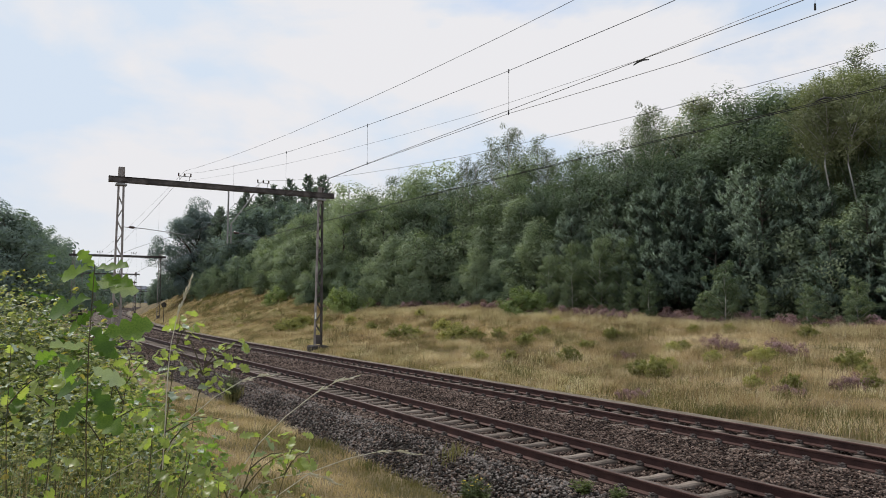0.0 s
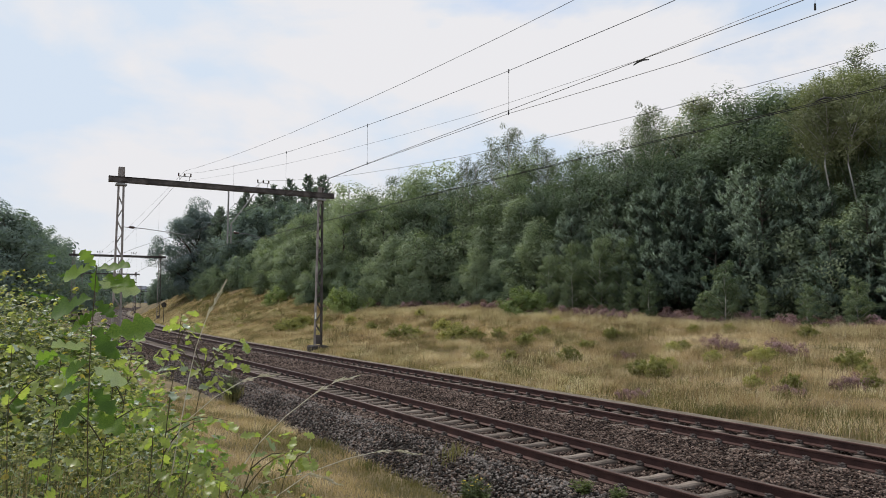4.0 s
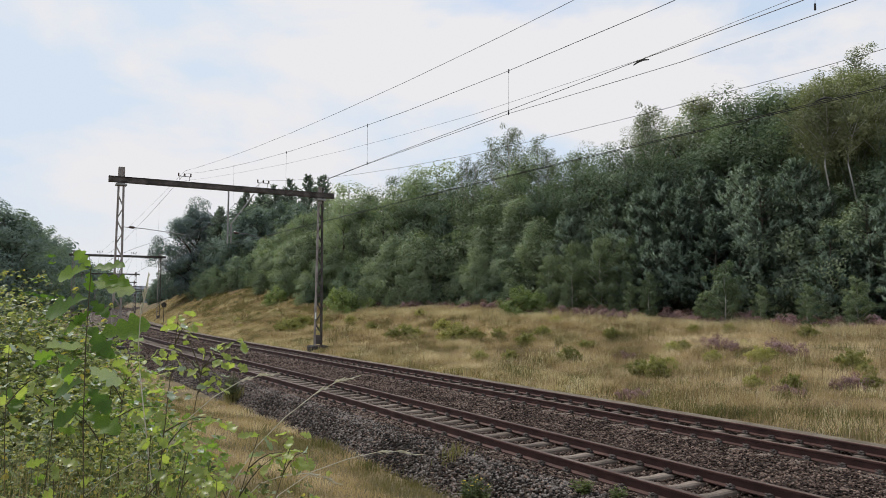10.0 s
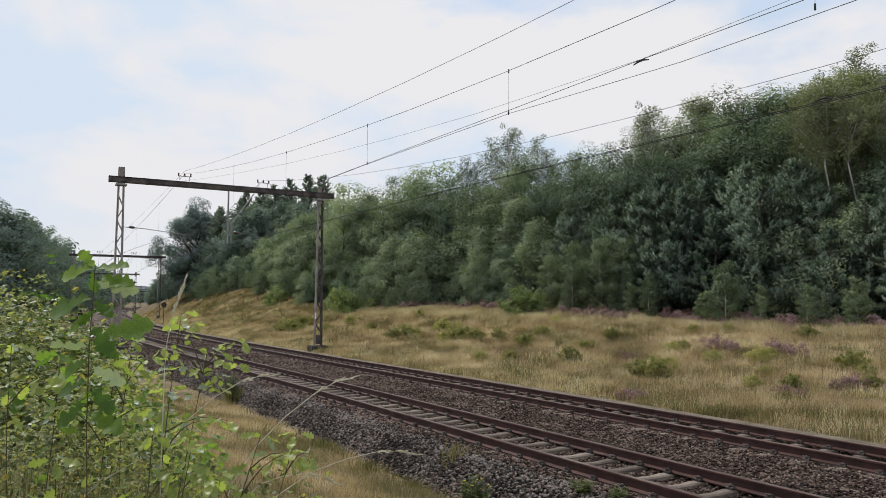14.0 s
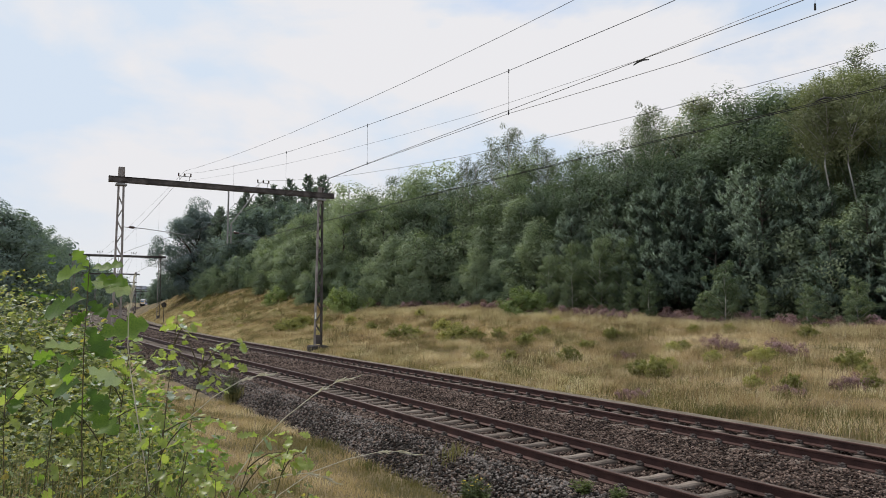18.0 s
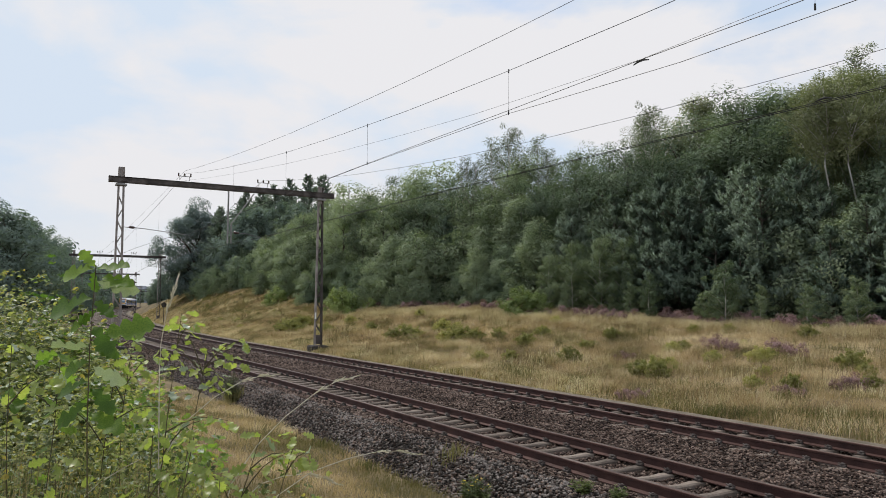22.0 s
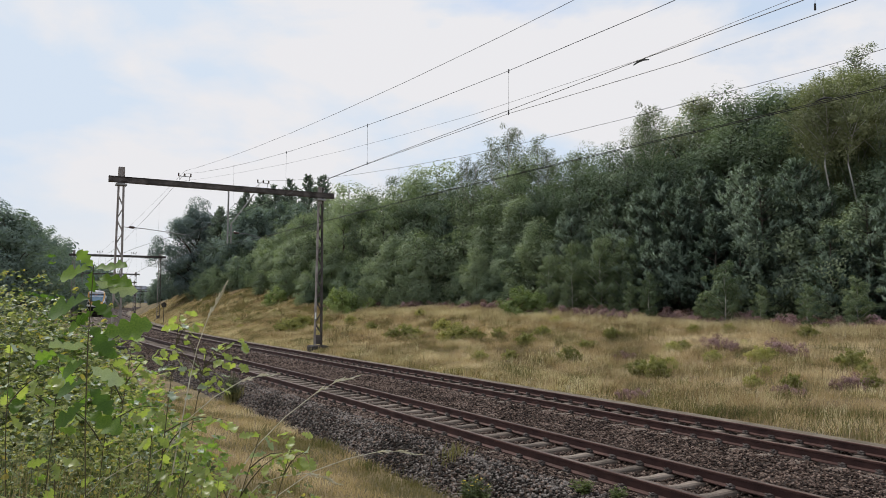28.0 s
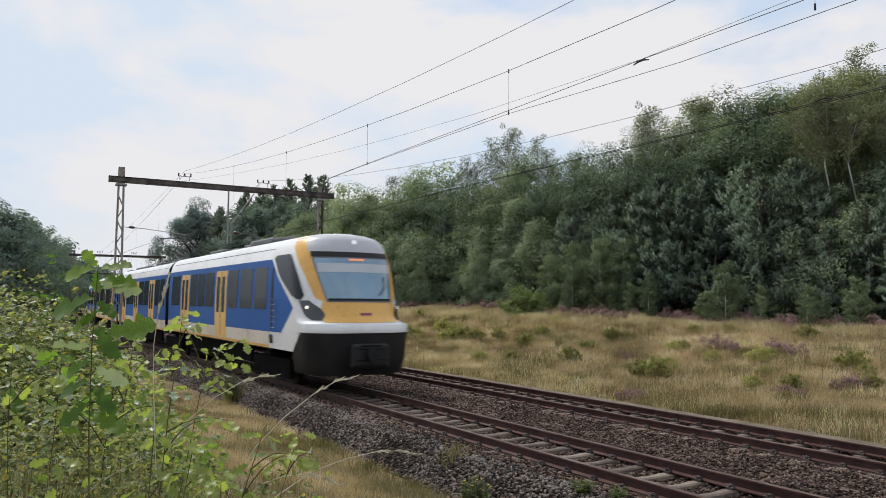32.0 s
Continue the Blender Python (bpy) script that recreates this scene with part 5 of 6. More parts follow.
def gangway(c, x):
    sh = Shape()
    for i in range(9):
        xx = x - 0.05 - i * 0.06
        g = 0.05 if i % 2 else 0.0
        zs = [1.1, 2.6, 3.5, 3.85]
        ring = [(xx, half(z) - 0.08 - g, z) for z in zs] + [(xx, -half(z) + 0.08 + g, z) for z in zs[::-1]]
        sh.v += ring
    for i in range(8):
        for k in range(8):
            j = (k + 1) % 8
            sh.f.append((i * 8 + k, i * 8 + j, i * 8 + 8 + j, i * 8 + 8 + k))
    sh.part("gangway_bellows", M_BLACK, c, "black folded gangway bellows")


def end_car(label):
    c = empty("train_carriage", Matrix.Identity(4), label, "train", "carriages of the train")
    body(c, -17.85, -3.62)
    # front shell
    zs = [1.06, 1.3, 1.62, 1.70, 1.78, 1.82, 1.86, 1.90, 2.0, 2.2, 2.4, 2.7, 3.0, 3.3, 3.6, 3.75, 3.9, 3.99, 4.08, 4.13, 4.18, 4.22, 4.26, 4.29]
    patch("front_shell", M_WHITE, c, zs, lambda z: -q_of(3.64, z), lambda z: q_of(3.64, z), 0.0, 72, "white rounded cab front")
    patch("front_skirt", M_SKIRT, c, lin(0.54, 1.62, 8), lambda z: -1.0 - 1.1 * (1.62 - z) if z > 1.1 else -1.6, lambda z: 1.0 + 1.1 * (1.62 - z) if z > 1.1 else 1.6, 0.03, 48, "dark lower front skirt")
    patch("bumper_lip", M_WHITE, c, [1.60, 1.66, 1.74, 1.80], lambda z: -1.5, lambda z: 1.5, 0.05, 40, "white lip above the skirt")
    def rim(z):
        """How far round the front the yellow reaches: to just ahead of the cab window."""
        return 0.50 if z < 2.3 else q_of(float(np.interp(z, [2.3, 2.5, 3.07, 3.62, 3.9, 4.2], [0.46, 0.82, 1.20, 1.70, 1.98, 2.30])), z)

    patch("yellow_front", M_YELLOW, c, lin(1.86, 4.20, 22), lambda z: -rim(z), rim, 0.008, 40, "yellow front panel")
    ws = patch("windscreen_frame", M_EDGE, c, lin(2.38, 3.70, 8), lambda z: -float(np.interp(z, [2.36, 3.66], [0.42, 0.545])), lambda z: float(np.interp(z, [2.36, 3.66], [0.42, 0.545])), 0.016, 24, "dark windscreen surround")
    patch("visor_slit", M_BLACK, ws, lin(3.58, 3.72, 2), lambda z: -0.55, lambda z: 0.55, 0.022, 20, "black slit under the visor")
    patch("windscreen", M_SCREEN, ws, lin(2.42, 3.54, 8), lambda z: -float(np.interp(z, [2.36, 3.66], [0.405, 0.52])), lambda z: float(np.interp(z, [2.36, 3.66], [0.405, 0.52])), 0.024, 24, "windscreen with a pale blue sky reflection in its colour")
    patch("destination_display", M_DISPLAY, ws, lin(3.47, 3.53, 2), lambda z: -0.075, lambda z: 0.055, 0.034, 8, "lit amber destination display")
    patch("dashboard_edge", M_SKIRT, ws, lin(2.42, 2.47, 2), lambda z: -0.40, lambda z: 0.40, 0.028, 16, "dark dashboard edge behind the glass")
    patch("sun_blind", M_BLIND, ws, lin(3.16, 3.40, 2), lambda z: -0.46, lambda z: 0.47, 0.030, 16, "grey sun blind")
    patch("emblem", material("emblem_dull_red", [(0.30, 0.07, 0.07), (0.22, 0.08, 0.16)], 2, 0.4, 0, 0), c, [2.04, 2.07, 2.11], lambda z: -0.075, lambda z: 0.06, 0.016, 6, "small plain emblem bar")
    Shape().tube([nose(-0.20, 2.55, 0.05), nose(-0.31, 2.78, 0.06), nose(-0.30, 3.05, 0.06)], 0.014, 5).part("wiper", M_BLACK, ws)
    v = patch("visor", M_VISOR, c, lin(3.72, 4.212, 9), lambda z: -float(np.interp(z, [3.7, 4.21], [0.58, 0.70])), lambda z: float(np.interp(z, [3.7, 4.21], [0.58, 0.70])), 0.014, 30, "grey panel above the windscreen")
    Shape().tube([nose(-0.02, 4.0, 0.005), nose(-0.02, 4.0, 0.025)], 0.07, 14).part("top_lamp", M_TOPLAMP, v, "round lit top lamp")
    for k in (-1, 1):
        h = patch("headlight", M_LENS, c, lin(1.90, 2.42, 8), lambda z: k * float(np.interp(z, [1.90, 2.05, 2.2, 2.42], [0.52, 0.46, 0.50, 0.66])), lambda z: k * float(np.interp(z, [1.90, 2.05, 2.42], [0.66, 0.76, 0.84])), 0.022, 8, "dark headlight cluster with a lit lamp")
        Shape().tube([nose(k * 0.70, 2.24, 0.02), nose(k * 0.70, 2.24, 0.035)], 0.045, 14).part("lamp", M_LAMP, h, "round lit lamp")
        # cab side: blue wedge, dark slanted window
        patch("blue_wedge", M_BLUE, c, [1.53, 1.8, 2.23, 2.45, 3.07, 3.58], lambda z: k * q_of(float(np.interp(z, [1.53, 2.23, 2.45, 3.07, 3.6], [2.55, 1.62, 1.95, 2.95, 3.6])), z), lambda z: k * q_of(3.64, z), 0.006, 12, "blue wedge on the cab side")
        patch("cab_window", M_GLASS, c, [2.45, 2.5, 2.55, 2.7, 2.85, 3.0, 3.2, 3.4, 3.6, 3.62, 3.68], lambda z: k * q_of(float(np.interp(z, [2.45, 2.55, 3.07, 3.62, 3.68], [1.22, 1.12, 1.42, 1.92, 2.12])), z), lambda z: k * q_of(float(np.interp(z, [2.45, 2.55, 3.07, 3.62, 3.68], [1.36, 1.70, 2.72, 3.34, 3.16])), z), 0.03, 20, "dark slanted cab side window")
        panel("cab_door_gap", M_BLACK, c, -3.5, -3.3, 1.6, 3.35, k, 0.012)
        for i in range(6):
            Shape().tube([(-3.28, k * (half(2) + 0.05), 1.65 + 0.16 * i), (-3.0, k * (half(2) + 0.05), 1.65 + 0.16 * i)], 0.012, 5).part("step_rail", M_STEEL, c)
        panel("side_lamp", M_BLACK, c, -3.55, -3.3, 1.2, 1.45, k, 0.02)
    cp = Shape().box((0.05, 0, 1.02), (0.35, 1.05, 0.62), bevel=0.06)
    cp.part("coupler_housing", M_BLACK, c, "black coupler recess")
    for i, z in enumerate((0.82, 0.95, 1.22, 1.30)):
        Shape().box((0.24, 0, z), (0.06, 0.9 - 0.1 * i, 0.05), bevel=0.015).part("coupler_bar", M_SKIRT, c)
    Shape().tube([(0.2, 0, 1.05), (0.42, 0, 1.05)], 0.16, 12).part("coupler_head", M_SKIRT, c, "dark automatic coupler head")
    bogie(c, -4.4)
    side_details(c, (8.25, 13.85), ((3.9, 5.1), (5.35, 6.65), (6.95, 8.05), (10.0, 11.2), (11.35, 12.45), (12.6, 13.65), (15.6, 17.2)))
    roof_kit(c, ((5.6, 8.0, 1.5, 0.17), (8.8, 9.6, 1.0, 0.14), (10.4, 11.2, 1.0, 0.10), (12.0, 14.2, 1.2, 0.14)))
    for k in (-1, 1):
        Shape().tube([(-3.4, k * 0.7, 4.3), (-5.0, k * 0.7, 4.34), (-7.6, k * 0.7, 4.34)], 0.025, 6).part("roof_rail", M_ROOFKIT, c)
    gangway(c, -17.85)
    return c


def middle_car(label, pantograph):
    c = empty("train_carriage", Matrix.Identity(4), label, "train", "carriages of the train")
    body(c, -16.1, -0.1)
    bogie(c, 0.25)
    side_details(c, (3.2, 8.1, 12.6), ((0.5, 1.7), (1.85, 3.0), (4.85, 6.3), (6.45, 7.9), (9.75, 11.1), (11.2, 12.4), (14.2, 15.8)))
    roof_kit(c, ((1.0, 2.6, 1.2, 0.16), (3.2, 4.4, 1.0, 0.12), (10.0, 12.0, 1.2, 0.14), (13.0, 15.0, 1.2, 0.14)))
    if pantograph:
        sh = Shape()
        for k in (-1, 1):
            sh.tube([(-6.5, k * 0.45, 4.4), (-8.3, k * 0.35, 5.1), (-6.6, k * 0.5, 5.66)], 0.025, 6)
        sh.tube([(-6.6, -0.85, 5.62), (-6.6, -0.6, 5.72), (-6.6, 0.6, 5.72), (-6.6, 0.85, 5.62)], 0.03, 6)
        sh.box((-7.3, 0, 4.35), (2.0, 1.1, 0.12), bevel=0.03)
        sh.part("pantograph", M_ROOFKIT, c, "raised pantograph touching the wire")
    gangway(c, -16.1)
    return c


CARS = [(end_car("leading train carriage in blue, white and yellow with lit headlights"), 0.0, 18.4, False),
        (middle_car("blue and white middle train carriage with yellow doors and pantograph", True), 18.4, 16.6, False),
        (middle_car("blue and white middle train carriage with yellow doors", False), 35.0, 16.6, False)]
CARS.append((copy_thing(CARS[0][0], Matrix.Identity(4)), 51.6, 18.4, True))
tagged(CARS[3][0], "trailing train carriage in blue, white and yellow")


def car_pose(nose_s, start, length, turned):
    """The pose of a carriage whose front stands start metres behind the train's nose; the train runs towards smaller s."""
    a, b = at(nose_s + start, 0, -0.02), at(nose_s + start + length, 0, -0.02)
    d = (a - b).normalized()
    if turned:
        a, d = b, -d
    return Matrix.Translation(a) @ Matrix.Rotation(math.atan2(d.y, d.x), 4, "Z")



# ---- plants before the camera ----
OAK_X = [0.0, 0.10, 0.19, 0.26, 0.34, 0.42, 0.50, 0.58, 0.66, 0.73, 0.82, 0.90, 0.96, 1.0]
OAK_W = [0.012, 0.06, 0.18, 0.17, 0.10, 0.26, 0.26, 0.16, 0.33, 0.31, 0.17, 0.20, 0.10, 0.0]
OVAL_X = [0.0, 0.2, 0.45, 0.72, 1.0]
OVAL_W = [0.01, 0.22, 0.31, 0.22, 0.0]


def leaf_template(xs, ws, fold=0.3, curl=0.22):
    """A leaf of length 1 along x, folded along its midrib and drooping to the tip."""
    v, f = [], []
    for x, w in zip(xs, ws):
        z = -curl * x * x + 0.05 * math.sin(9 * x)
        v += [(x, -w, z + fold * w), (x, 0, z), (x, w, z + fold * w)]
    for i in range(len(xs) - 1):
        k = 3 * i
        f += [(k, k + 3, k + 4, k + 1), (k + 1, k + 4, k + 5, k + 2)]
    return np.array(v), np.array(f)


T_OAK, T_OVAL = leaf_template(OAK_X, OAK_W), leaf_template(OVAL_X, OVAL_W, 0.25, 0.3)
T_BLADE = leaf_template([0.0, 0.3, 0.65, 1.0], [0.01, 0.10, 0.08, 0.0], 0.3, 0.3)


def many_leaves(name, template, places, dirs, sizes, mat, seed):
    """One mesh of leaves, each at its place, pointing along its direction, its upper side roughly up."""
    r = np.random.default_rng(seed)
    tv, tf = template
    p, d = np.asarray(places, float), np.asarray(dirs, float)
    n = len(p)
    d = d / np.linalg.norm(d, axis=1)[:, None]
    up = np.array([0, 0, 1.0]) + r.normal(size=(n, 3)) * 0.45
    y = np.cross(up, d)
    y /= np.linalg.norm(y, axis=1)[:, None] + 1e-9
    z = np.cross(d, y)
    L = np.asarray(sizes, float)[:, None, None]
    v = p[:, None, :] + L * (tv[None, :, 0:1] * d[:, None, :] + tv[None, :, 1:2] * y[:, None, :] + tv[None, :, 2:3] * z[:, None, :])
    f = (tf[None] + (np.arange(n) * len(tv))[:, None, None]).reshape(-1, 4)
    return array_mesh(name, v.reshape(-1, 3), f, mat)


BUSH_H = 1.6


def bush(radius, stems, leaves, size, template, mat, label, seed):
    """A bush 1.6 m tall: arching stems from one root, leafy along their upper length."""
    r = random.Random(seed)
    b = empty("bramble_bush", Matrix.Identity(4), label, "bush", "bushes on the near verge")
    pl, dr, sz = [], [], []
    for i in range(stems):
        a = r.uniform(0, 6.283)
        q = r.random() ** 0.6
        lean = radius * q
        hh = BUSH_H * (1.06 - 0.30 * q ** 2) * r.uniform(0.78, 1.0)
        pts = []
        for k in range(7):
            u = k / 6
            bow = lean * u ** 1.6
            pts.append(Vector((math.cos(a) * bow, math.sin(a) * bow, hh * (u - 0.10 * q * u * u * u))) + Vector((r.uniform(-1, 1), r.uniform(-1, 1), 0)) * 0.03)
        Shape().tube(pts, [0.0028 * (1.1 - 0.9 * k / 6) for k in range(7)], 4, caps=False).part("stem", M_TWIG, b)
        for j in range(leaves):
            u = 0.2 + 0.85 * (j + r.random()) / leaves
            k = min(5, int(u * 6))
            p = pts[k].lerp(pts[k + 1], u * 6 - k) + Vector((r.gauss(0, 1), r.gauss(0, 1), r.gauss(0, 0.6))) * 0.10
            aa = r.uniform(0, 6.283)
            d = Vector((math.cos(aa), math.sin(aa), r.uniform(-0.25, 0.6)))
            for g in (-0.9, 0.0, 0.9):
                pl.append(p + d * size * 0.5)
                dr.append(Vector((math.cos(aa + g), math.sin(aa + g), d.z + r.uniform(-0.35, 0.25))))
                sz.append(size * r.uniform(0.6, 1.2))
    # every eighth leaf is pale, for undersides and painted sky glints
    pale, dry = set(range(0, len(pl), 8)), set(range(5, len(pl), 26))
    for nm, m, ids in (("foliage", mat, [i for i in range(len(pl)) if i not in pale and i not in dry]), ("pale_foliage", M_PALELEAF, sorted(pale)), ("yellow_foliage", M_YELLEAF, sorted(dry))):
        lv = new(nm, many_leaves(nm, template, [pl[i] for i in ids], [dr[i] for i in ids], [sz[i] for i in ids], m, seed))
        lv.parent = b
    return b


def sapling(x, y, top, bow, leaves, size, label, seed, low=0.35, whorl=True, twigs=()):
    """An oak sapling: a thin upright stem, every leaf a part of its own."""
    r = random.Random(seed)
    o, s0 = 0.867 * x + 0.497 * y - 8.45, -0.498 * x + 0.867 * y
    z0 = float(ground_z(s0, o)) - 0.03
    h = top - z0
    b = empty("oak_sapling", Matrix.Translation((x, y, z0)), label, "sapling", "oak saplings")
    lines = [[Vector((bow[0] * (k / 8) ** 3, bow[1] * (k / 8) ** 3, h * k / 8)) + Vector((r.uniform(-1, 1), r.uniform(-1, 1), 0)) * 0.009 for k in range(9)]]
    for at_h, dx, dy, dz in twigs:
        k = min(7, int(at_h * 8))
        p = lines[0][k].lerp(lines[0][k + 1], at_h * 8 - k)
        lines.append([p.lerp(p + Vector((dx, dy, dz)), k / 4) + Vector((0, 0, 0.02 * math.sin(k * 0.8))) for k in range(5)])
    wood = Shape()
    meshes = [many_leaves("leaf", T_OAK, [(0, 0, 0)], [(1, 0, 0.0)], [1.0], M_BRIGHT if size < 0.056 else M_NEARLEAF, 900 + i) for i in range(3)]
    meshes.append(many_leaves("leaf", T_OAK, [(0, 0, 0)], [(1, 0, 0.0)], [1.0], M_PALELEAF, 905))
    for li, pts in enumerate(lines):
        m = len(pts) - 1
        wood.tube(pts, [0.0030 * (1.1 - 0.8 * k / m) * (1 if li == 0 else 0.6) for k in range(m + 1)], 6)
        count = leaves if li == 0 else 5
        spots = [low + (1 - low) * (j + r.random() * 0.6) / count if li == 0 else 0.3 + 0.7 * (j + 0.5) / count for j in range(count)]
        spots += [1.0] * (4 if li == 0 else 2) if whorl or li else []
        for j, u in enumerate(spots):
            k = min(m - 1, int(u * m))
            p = pts[k].lerp(pts[k + 1], min(1.0, u * m - k))
            a = 2.4 * j + r.uniform(-0.5, 0.5)
            tilt = r.uniform(-50, -2)
            leaf = new("leaf", meshes[3 if (j * 3 + li) % 7 == 5 else (j + li) % 3])
            leaf.parent = b
            L = size * r.uniform(0.75, 1.2)
            leaf.matrix_basis = Matrix.Translation(p) @ Euler((radians(r.uniform(-50, 50)), radians(-tilt - 8), a)).to_matrix().to_4x4() @ Matrix.Translation((0.012, 0, 0)) @ Matrix.Diagonal((L, L, L, 1))
    wood.part("stem", M_TWIG, b, "thin dark woody stem")
    return b


TIERS = ((-0.004, -0.010, -0.088, -0.022, 25, 1.0), (0.0, -0.004, -0.030, 0.030, -20, 1.1), (0.004, -0.012, 0.074, 0.004, -30, 1.0), (0.0, -0.014, -0.012, -0.062, 15, 1.1), (0.016, -0.032, 0.090, -0.040, 40, 0.9),
         (0.006, -0.040, 0.092, -0.062, 62, 0.75), (0.004, -0.060, 0.042, -0.048, 30, 0.9), (-0.004, -0.082, -0.108, -0.112, 20, 1.15), (0.002, -0.088, 0.048, -0.116, -25, 1.0), (-0.006, -0.120, -0.060, -0.158, 45, 0.95),
         (0.006, -0.112, -0.034, -0.140, -40, 0.9), (0.026, -0.172, 0.122, -0.142, 10, 1.15), (0.0, -0.150, 0.056, -0.205, 35, 0.9), (-0.004, -0.205, -0.096, -0.190, 66, 0.8), (0.004, -0.200, 0.062, -0.215, 15, 0.8),
         (-0.006, -0.235, -0.076, -0.262, 25, 1.0), (0.004, -0.245, 0.070, -0.285, 60, 0.9), (-0.006, -0.285, -0.088, -0.310, -10, 1.0), (0.004, -0.300, 0.058, -0.345, 20, 1.0), (-0.004, -0.335, -0.070, -0.380, 20, 1.0), (0.004, -0.36, 0.08, -0.39, -20, 1.0))


def tall_sapling(x, y, top, label):
    """The tall oak sapling before the line: a straight stem with wide-spread leaves in tiers."""
    r = random.Random(77)
    z0 = float(ground_z(-0.498 * x + 0.867 * y, 0.867 * x + 0.497 * y - 8.45)) - 0.03
    h = top - z0
    b = empty("oak_sapling", Matrix.Translation((x, y, z0)), label, "sapling", "oak saplings")
    stem = [Vector((0.006 * math.sin(k * 1.3), 0.004 * math.cos(k), h * k / 10)) for k in range(11)]
    Shape().tube(stem, [0.0030 * (1.1 - 0.75 * k / 10) for k in range(11)], 6).part("stem", M_TWIG, b, "thin dark woody stem")
    green = [many_leaves("leaf", T_OAK, [(0, 0, 0)], [(1, 0, 0.0)], [1.0], M_NEARLEAF, 920 + i) for i in range(3)]
    pale = many_leaves("leaf", T_OAK, [(0, 0, 0)], [(1, 0, 0.0)], [1.0], M_PALELEAF, 930)
    for i, (x0, z0, x1, z1, roll, wide) in enumerate(TIERS):
        p, q = Vector((x0, 0, h + z0)), Vector((x1, r.uniform(-0.03, 0.03), h + z1))
        ex = (q - p).normalized()
        ez = Vector((0, -0.66, 0.75))
        ez = (ez - ex * ez.dot(ex)).normalized()
        m = Matrix((ex, ez.cross(ex), ez)).transposed().to_4x4()
        leaf = new("leaf", pale if abs(roll) > 58 else green[i % 3])
        leaf.parent = b
        L = (q - p).length
        leaf.matrix_basis = Matrix.Translation(p) @ m @ Matrix.Rotation(radians(roll * 0.6), 4, "X") @ Matrix.Diagonal((L * 1.15, L * 1.05 * wide, L, 1))
    return b


BUSHES = []
_r = random.Random(3)
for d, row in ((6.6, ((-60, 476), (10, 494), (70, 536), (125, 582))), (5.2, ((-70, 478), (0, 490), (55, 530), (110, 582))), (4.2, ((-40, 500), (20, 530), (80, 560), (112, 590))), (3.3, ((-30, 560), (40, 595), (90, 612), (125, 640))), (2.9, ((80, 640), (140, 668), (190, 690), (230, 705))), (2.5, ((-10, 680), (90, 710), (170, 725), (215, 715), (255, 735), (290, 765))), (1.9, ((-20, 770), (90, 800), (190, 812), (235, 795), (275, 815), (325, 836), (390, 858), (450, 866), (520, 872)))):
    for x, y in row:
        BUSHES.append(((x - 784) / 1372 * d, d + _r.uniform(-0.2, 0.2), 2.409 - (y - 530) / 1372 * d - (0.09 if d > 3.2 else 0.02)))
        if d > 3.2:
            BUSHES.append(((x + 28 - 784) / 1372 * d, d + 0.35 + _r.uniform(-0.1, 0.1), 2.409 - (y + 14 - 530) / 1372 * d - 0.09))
NEAR_KINDS = [bush(0.5, 26, 150, 0.026, T_OVAL, M_BRAMBLE, "dense bramble bush with small leaves on the verge", 110),
              bush(0.45, 26, 140, 0.030, T_OAK, M_BRAMBLE, "dense oak scrub with small lobed leaves on the verge", 111)]
BUSH_KINDS = [bush(0.5, 28, 92, 0.040, T_OVAL, M_BRAMBLE, "sunlit yellow-green bramble bush on the verge", 100),
              bush(0.45, 26, 90, 0.037, T_OVAL, M_BRAMBLE, "sunlit yellow-green bramble bush on the verge", 101),
              bush(0.45, 24, 62, 0.050, T_OAK, M_NEARLEAF, "leafy green oak scrub on the verge", 102),
              bush(0.5, 28, 96, 0.034, T_OVAL, M_BRAMBLE, "sunlit yellow-green bramble bush on the verge", 103)]
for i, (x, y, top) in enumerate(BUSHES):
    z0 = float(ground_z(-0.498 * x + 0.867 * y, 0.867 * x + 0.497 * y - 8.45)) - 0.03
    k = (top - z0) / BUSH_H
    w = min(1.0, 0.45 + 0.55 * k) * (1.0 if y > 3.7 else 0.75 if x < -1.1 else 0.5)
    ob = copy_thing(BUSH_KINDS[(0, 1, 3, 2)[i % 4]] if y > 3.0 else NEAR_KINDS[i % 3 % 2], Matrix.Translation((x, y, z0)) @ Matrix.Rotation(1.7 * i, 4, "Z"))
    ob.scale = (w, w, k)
for b in (*BUSH_KINDS, *NEAR_KINDS):
    wipe(b)

SAPLINGS = []
